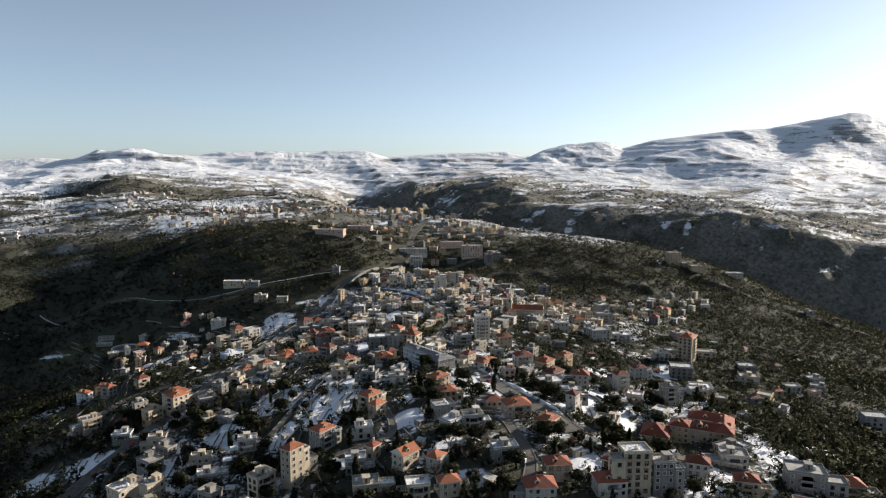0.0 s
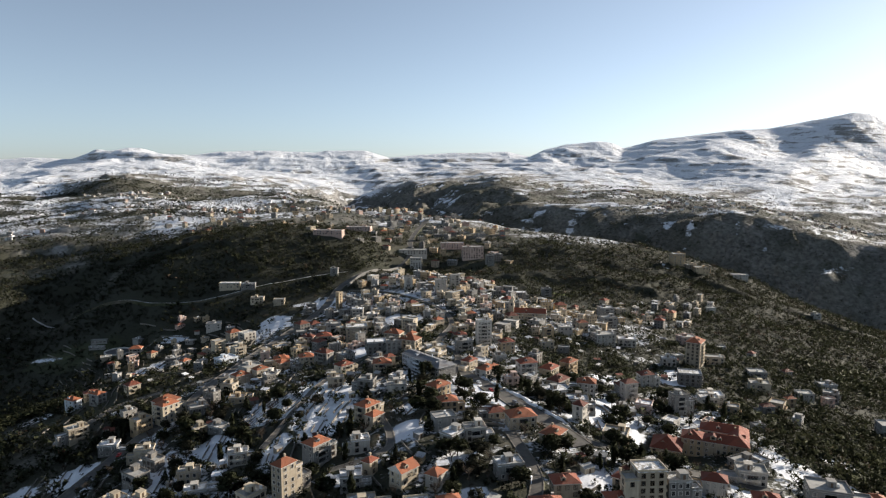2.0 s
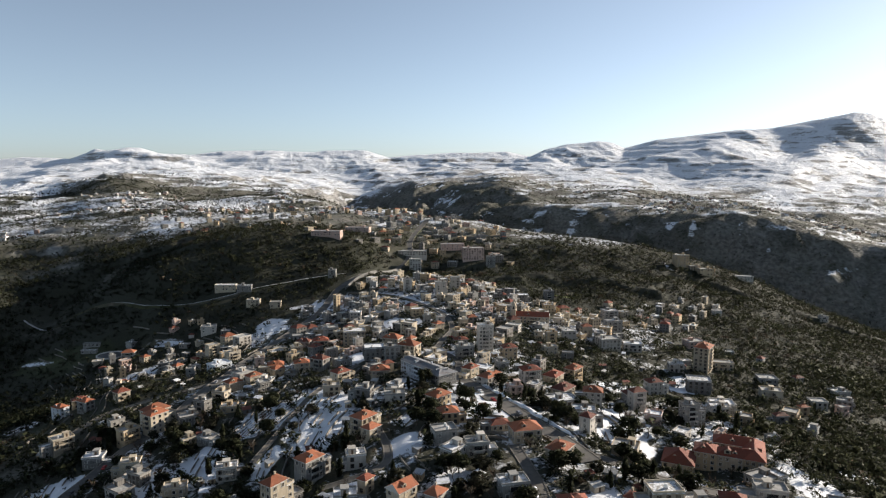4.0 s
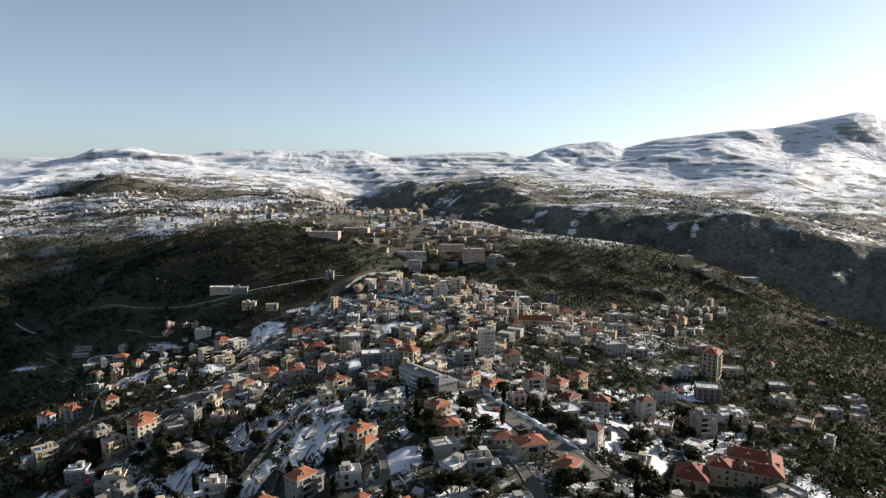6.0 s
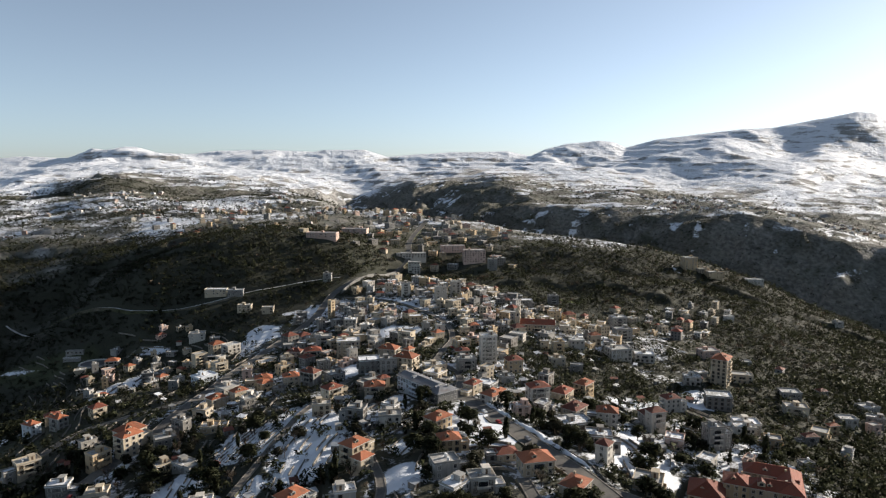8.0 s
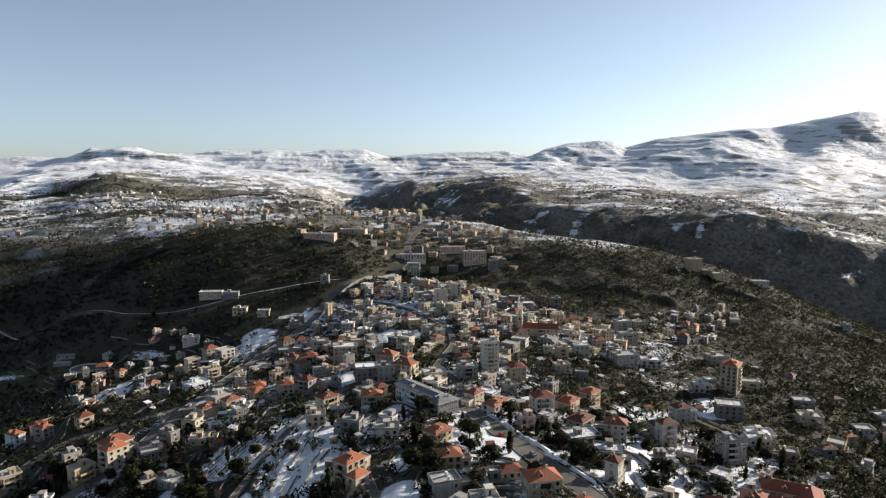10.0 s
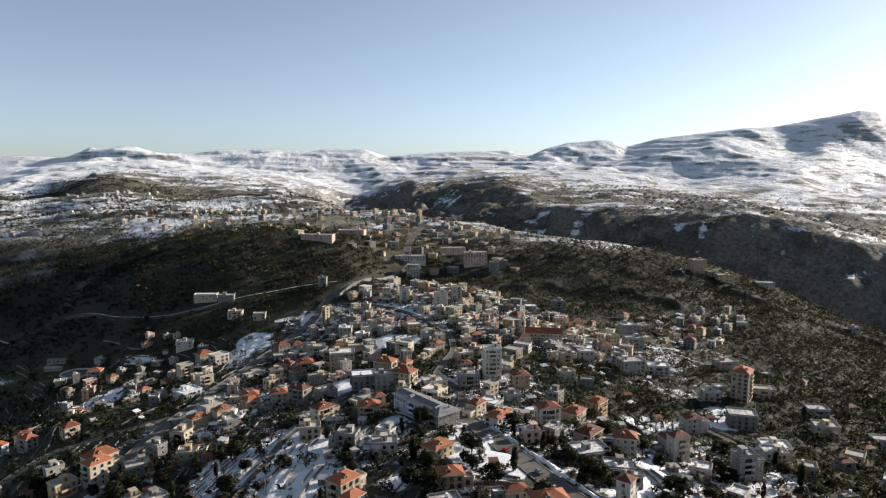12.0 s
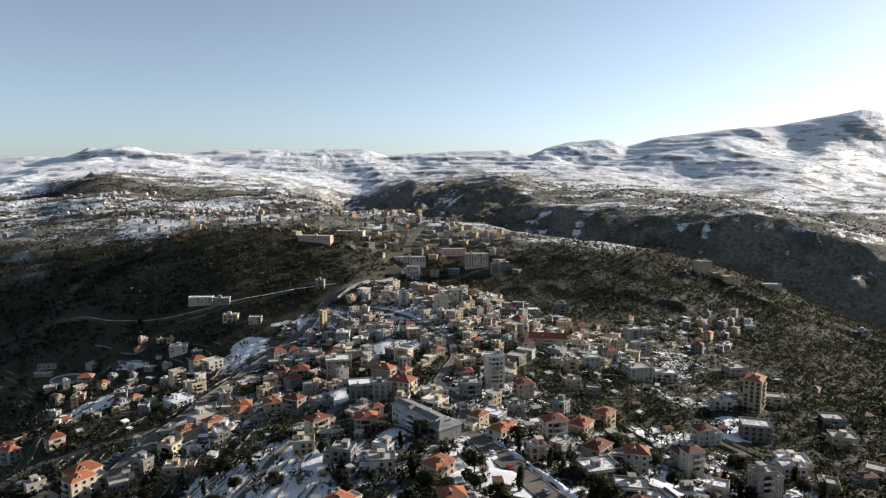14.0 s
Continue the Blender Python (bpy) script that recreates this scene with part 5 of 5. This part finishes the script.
def joined_quarter(groups, seed):
    """The houses of the plateau behind, too small to pick apart."""
    rng = random.Random(seed)
    mats = list(WALLS.values()) + list(TILES.values()) + list(ROOFS.values()) + [GLASS, TANK]
    names = list(WALLS) + list(TILES) + list(ROOFS)
    pieces = []
    for outline, count, gap, sizes, snowy in groups:
        for x, y, w, d in free_spots(outline, count, rng, gap, sizes):
            turn, floors, wall, kind, roof = chance_house(rng, snowy)
            at = pose(x, y, ground_at(x, y), 0, 0, turn)
            body, cover = house_pieces(w, d, floors, kind, rng)
            k, r = names.index(wall), names.index(roof)
            pieces += [([tuple(at @ Vector(p)) for p in v], f, (k, len(mats) - 2)[m]) for v, f, m in body]
            pieces += [([tuple(at @ Vector(p)) for p in v], f, (r, k, len(mats) - 1)[m]) for v, f, m in cover]
            take(x, y, max(w, d) * 0.5)
    tagged(new("plateau_houses", hull(pieces, "plateau_houses", mats)), "small pale houses scattered over the snowy plateau", "houses", kind="stuff")


MIX = ("bare", "bare", "patchy", "snowy")
fill(((-150, 225), (-160, 440), (60, 440), (175, 400), (185, 280), (150, 215)), 40, 2, 2.0, (6, 11), MIX)
fill(((-150, 440), (-150, 560), (150, 560), (60, 440), (-60, 440)), 46, 1, 0.9, (6.5, 12), MIX)
fill(((-330, 600), (-270, 480), (-200, 400), (-185, 600)), 16, 3, 2.5, (6, 10), MIX)
fill(((175, 380), (320, 400), (330, 520), (240, 600), (170, 640)), 12, 4, 4.0, (6, 11), ("bare", "bare", "patchy"))
quarter((
    (((-150, 540), (-150, 720), (-60, 830), (40, 830), (110, 720), (170, 640), (160, 540)), 185, 0.9, (6, 12), MIX),
    (((-400, 715), (-330, 600), (-185, 600), (-185, 650), (-270, 735)), 34, 1.5, (5, 10), MIX),
    (((130, 640), (250, 640), (330, 760), (330, 840), (150, 740)), 30, 4.0, (6, 11), MIX)), 6)
joined_quarter(((((-110, 930), (100, 930), (120, 1080), (20, 1230), (-110, 1230)), 60, 2.0, (8, 14), MIX),
    (PLATEAU, 150, 3.0, (6, 11), ("snowy", "patchy", "bare", "bare"))), 16)
vineyard(-101, 373, 11, 40, -14)
garden_walls()
sheds(110)
terraces()

# ---- far towns on the plateaus ----
def far_town():
    rng = np.random.default_rng(5)
    v, f = [], []
    for outline, count in ((((-700, 1450), (-200, 1420), (-150, 1900), (-600, 2100), (-1100, 1900)), 240), (((480, 1640), (1000, 1560), (1300, 1800), (900, 2200), (450, 2250)), 430), (((-1100, 1100), (-600, 1060), (-560, 1400), (-900, 1500)), 40)):
        xs, ys = [p[0] for p in outline], [p[1] for p in outline]
        x, y = rng.uniform(min(xs), max(xs), count * 4), rng.uniform(min(ys), max(ys), count * 4)
        ok = inside(x, y, outline) & (fbm(x, y, 140, 3, 111) > -0.15)
        for a, b in list(zip(x[ok], y[ok]))[:count]:
            gorge, bank, _ = along_river(np.array([a]), np.array([b]))
            if is_taken(a, b, 8) or gorge[0] < (425 if bank[0] > 0 else 310):
                continue
            w, d, h, turn = rng.uniform(2.8, 6.5), rng.uniform(2.8, 4.5), rng.choice((2.8, 2.8, 3, 5.6, 6)), rng.uniform(-0.5, 0.5)
            z, c, s = ground_at(a, b), math.cos(turn), math.sin(turn)
            for q in (box(-w, w, -d, d, -5, h), box(-w - 0.4, w + 0.4, -d - 0.4, d + 0.4, h, h + 0.5), box(-w * 0.4, w * 0.1, -d * 0.4, d * 0.2, h + 0.5, h + 2.5)):
                f += [tuple(i + len(v) for i in face) for face in q[1]]
                v += [(a + p[0] * c - p[1] * s, b + p[0] * s + p[1] * c, z + p[2]) for p in q[0]]
            take(a, b, 7)
    m, nt, bs = material("far_houses", 0.9)
    r = nt.nodes.new("ShaderNodeNewGeometry").outputs["Random Per Island"]
    tone = ramp(nt, r, ((0.0, (0.18, 0.17, 0.155)), (0.45, (0.36, 0.33, 0.28)), (0.62, (0.32, 0.14, 0.085)), (0.72, (0.55, 0.53, 0.49)), (0.8, (0.80, 0.81, 0.83))))
    nt.links.new(blend(nt, ramp(nt, noise_of(nt, world_place(nt), 0.4, 3), ((0.4, 0.0), (0.6, 0.5))), tone, (0.14, 0.13, 0.12)), bs.inputs["Base Color"])
    tagged(new("far_houses", mesh_of("far_houses", v, f, (m,))), "scattered pale houses of distant hill towns", "houses", kind="stuff")


far_town()

# ---- trees ----
def clumps(centres, sizes, rng, outward, leaves=8):
    """Tufts of foliage: loose sprays of small three-cornered leaf sprigs round each centre, and the way they face."""
    n = len(centres)
    d = rng.normal(0, 1, (n, leaves, 3))
    d *= (rng.uniform(0.15, 1.0, (n, leaves)) ** 0.5 / np.linalg.norm(d, axis=2))[..., None]
    p = d[:, :, None, :] + rng.normal(0, 0.42, (n, leaves, 3, 3))
    face = 0.55 * p + 0.8 * outward[:, None, None, :] + (0, 0, 0.25)
    p = p * sizes[:, None, None, :] + centres[:, None, None, :]
    face /= np.linalg.norm(face, axis=3)[..., None] + 1e-9
    return p.reshape(-1, 3), np.arange(n * leaves * 3).reshape(-1, 3), face.reshape(-1, 3)


def leafy(name, v, f, face, mat):
    """A mesh of leaves with soft normals, so that a tuft is lit as one round body."""
    me = mesh_of(name, v, f, (mat,), smooth=True)
    if len(me.vertices) == len(face):
        me.attributes.new("custom_normal", "FLOAT_VECTOR", "POINT").data.foreach_set("vector", face.astype(np.float32).ravel())
    return me


def crown_points(rng, n, kind):
    """Clump centres and sizes of a crown one unit high and about one wide."""
    q = rng.normal(0, 1, (n, 3))
    q /= np.linalg.norm(q, axis=1)[:, None]
    q *= rng.uniform(0.45, 1.0, n)[:, None] ** 0.6
    if kind == "pine":
        c = q * (0.46, 0.46, 0.30) + (0, 0, 0.66)
        s = np.full(n, 0.125)
    elif kind == "cypress":
        t = rng.uniform(0, 1, n)
        r = 0.15 * np.sin(math.pi * (0.12 + 0.86 * t)) ** 0.7
        c = np.stack([q[:, 0] * r, q[:, 1] * r, 0.08 + 0.9 * t], 1)
        s = np.full(n, 0.07)
    elif kind == "fir":
        t = rng.uniform(0, 1, n)
        r = 0.30 * (1 - t) + 0.02
        c = np.stack([q[:, 0] * r, q[:, 1] * r, 0.12 + 0.86 * t], 1)
        s = 0.10 * (1 - 0.6 * t)
    else:
        c = q * (0.50, 0.50, 0.40) + (0, 0, 0.52)
        s = np.full(n, 0.135)
    s = s[:, None] * rng.uniform(0.6, 1.3, (n, 1)) * ((1, 1, 0.7) if kind != "cypress" else (1, 1, 2.0))
    return c, s


def limb(p0, p1, r0, r1, n=5):
    p0, p1 = Vector(p0), Vector(p1)
    t = (p1 - p0).normalized()
    a = t.orthogonal().normalized()
    b = t.cross(a)
    v = [tuple(p + (a * math.cos(k * math.tau / n) + b * math.sin(k * math.tau / n)) * r) for p, r in ((p0, r0), (p1, r1)) for k in range(n)]
    return (v, [(k, (k + 1) % n, (k + 1) % n + n, k + n) for k in range(n)] + [tuple(range(n, 2 * n))], 0)


def trunk_mesh(rng, kind):
    p = [limb((0, 0, -0.12), (0.01, 0, 0.35), 0.035, 0.026, 6), limb((0.01, 0, 0.35), (0, 0.01, 0.8), 0.026, 0.008, 5)]
    for k in range(6 if kind in ("pine", "oak") else 0):
        a = rng.uniform(0, math.tau)
        p.append(limb((0, 0, rng.uniform(0.3, 0.5)), (0.3 * math.cos(a), 0.3 * math.sin(a), rng.uniform(0.5, 0.72)), 0.016, 0.005, 4))
    return hull(p, "trunk", (BARK,))


def bare_meshes(rng):
    p = [limb((0, 0, -0.12), (0.01, 0, 0.35), 0.03, 0.022, 6)]
    twigs = []
    for _ in range(9):
        a, up = rng.uniform(0, math.tau), rng.uniform(0.6, 0.9)
        tip = (0.28 * math.cos(a), 0.28 * math.sin(a), up)
        p.append(limb((0.01, 0, rng.uniform(0.25, 0.4)), tip, 0.016, 0.005, 4))
        for _ in range(14):
            s = rng.uniform(0.35, 1.0)
            o = Vector((tip[0] * s, tip[1] * s, 0.35 + (up - 0.35) * s))
            twigs.append(limb(o, o + Vector((rng.normal(0, 0.1), rng.normal(0, 0.1), rng.uniform(0.04, 0.2))), 0.007, 0.002, 3))
    return hull(p, "trunk", (BARK,)), hull(twigs, "crown", (TWIG,))


def tree_kinds():
    rng = np.random.default_rng(8)
    kinds = {}
    for kind, n, mat in (("pine", 110, PINE), ("cypress", 80, PINE), ("fir", 110, PINE), ("oak", 110, OAK)):
        kinds[kind] = []
        for _ in range(4):
            c, s = crown_points(rng, n, kind)
            out = c - (0, 0, 0.5)
            out /= np.linalg.norm(out, axis=1)[:, None] + 1e-9
            kinds[kind].append((trunk_mesh(rng, kind), leafy("crown", *clumps(c, s, rng, out, 12), mat)))
    kinds["bare"] = [bare_meshes(rng) for _ in range(4)]
    return kinds


LABELS = {"pine": "dark green pine with a broad ragged crown", "cypress": "tall narrow dark cypress", "fir": "pointed dark green conifer", "oak": "evergreen oak with a rounded olive crown", "bare": "leafless brown deciduous tree with fine twigs"}
KINDS = tree_kinds()


def tree(kind, x, y, tall, rng):
    trunk, crown = KINDS[kind][rng.randrange(4)]
    ob = new("tree")
    ob.matrix_world = pose(x, y, ground_at(x, y), rng.uniform(-3, 3), rng.uniform(-3, 3), rng.uniform(0, 360)) @ Matrix.Diagonal((tall * rng.uniform(0.85, 1.15), tall * rng.uniform(0.85, 1.15), tall, 1))
    tagged(ob, LABELS[kind], "tree", "trees among the houses")
    part("trunk", trunk, ob)
    part("crown", crown, ob)
    return ob


def near_trees():
    rng = random.Random(21)
    made = 0
    for _ in range(6000):
        if made >= 290:
            break
        y = rng.uniform(225, 400)
        x = rng.uniform(-0.6 * y, 0.45 * y)
        if is_taken(x, y, 1.2) or rng.random() > float(wooded(np.array([x]), np.array([y]))[0]) + 0.3:
            continue
        kind = rng.choice(("pine", "pine", "oak", "oak", "fir", "cypress", "bare", "bare"))
        tall = {"pine": rng.uniform(6, 10), "oak": rng.uniform(4.5, 7.5), "fir": rng.uniform(6, 10), "cypress": rng.uniform(6, 10), "bare": rng.uniform(4.5, 8)}[kind]
        tree(kind, x, y, tall, rng)
        take(x, y, 1.0)
        made += 1


near_trees()


def scatter(y0, y1, gap, rng):
    """Loosely even spots between two distances, where trees stand."""
    pts = []
    y = y0
    while y < y1:
        half = 0.8 * y + 190
        xs = np.arange(-half, half, gap)
        pts.append(np.stack([xs + rng.uniform(-0.5, 0.5, len(xs)) * gap, y + rng.uniform(-0.5, 0.5, len(xs)) * gap], 1))
        y += gap
    p = np.concatenate(pts)
    return p[rng.uniform(0, 1, len(p)) < wooded(p[:, 0], p[:, 1])]


def woods(name, label, mat, share, bands, seed):
    rng = np.random.default_rng(seed)
    cs, ss, outs = [], [], []
    for y0, y1, gap, n, low, high in bands:
        p = scatter(y0, y1, gap, rng)
        p = p[rng.uniform(0, 1, len(p)) < share]
        p = p[[not is_taken(a, b, 0.7) for a, b in p]]
        z = height(p[:, 0], p[:, 1])
        town = built_up(p[:, 0], p[:, 1])
        tall = rng.uniform(low, high, len(p)) * (1 + 0.35 * fbm(p[:, 0], p[:, 1], 40, 2, seed)) * (1 - 0.25 * town)
        q = rng.normal(0, 1, (len(p), n, 3))
        q /= np.linalg.norm(q, axis=2)[..., None]
        c = q * (np.array((0.42, 0.42, 0.26)) * tall[:, None, None]) + np.stack([p[:, 0], p[:, 1], z + 0.5 * tall], 1)[:, None]
        s = np.repeat((tall[:, None] * rng.uniform(0.21, 0.40, (len(p), n)) * (5 / (n + 2)) ** 0.4)[..., None], 3, 2) * (1, 1, 0.9)
        cs.append(c.reshape(-1, 3))
        ss.append(s.reshape(-1, 3))
        outs.append(q.reshape(-1, 3))
    return tagged(new(name, leafy(name, *clumps(np.concatenate(cs), np.concatenate(ss), rng, np.concatenate(outs)), mat)), label, "trees", kind="stuff")


woods("pine_woods", "dense dark pine and oak woods on the slopes", PINE, 0.5, ((225, 420, 2.9, 6, 3.8, 8), (420, 580, 3.7, 5, 4, 8), (580, 1080, 4.6, 3, 3.5, 7), (1080, 1750, 7.0, 2, 3, 6), (1750, 2700, 11.5, 2, 4, 8)), 31)
woods("oak_scrub", "olive-brown evergreen scrub on the slopes", OAK, 0.5, ((225, 420, 3.1, 5, 1.6, 4), (420, 580, 4.0, 4, 2, 5), (580, 1080, 4.6, 3, 3, 5), (1080, 1750, 7.0, 2, 3, 6), (1750, 2700, 11.5, 2, 4, 8)), 37)
woods("bare_thicket", "leafless brown thickets among the terraces", TWIG, 0.10, ((225, 420, 3.6, 7, 2, 5), (420, 700, 5.0, 5, 2, 5), (700, 1100, 9, 4, 3, 6)), 43)
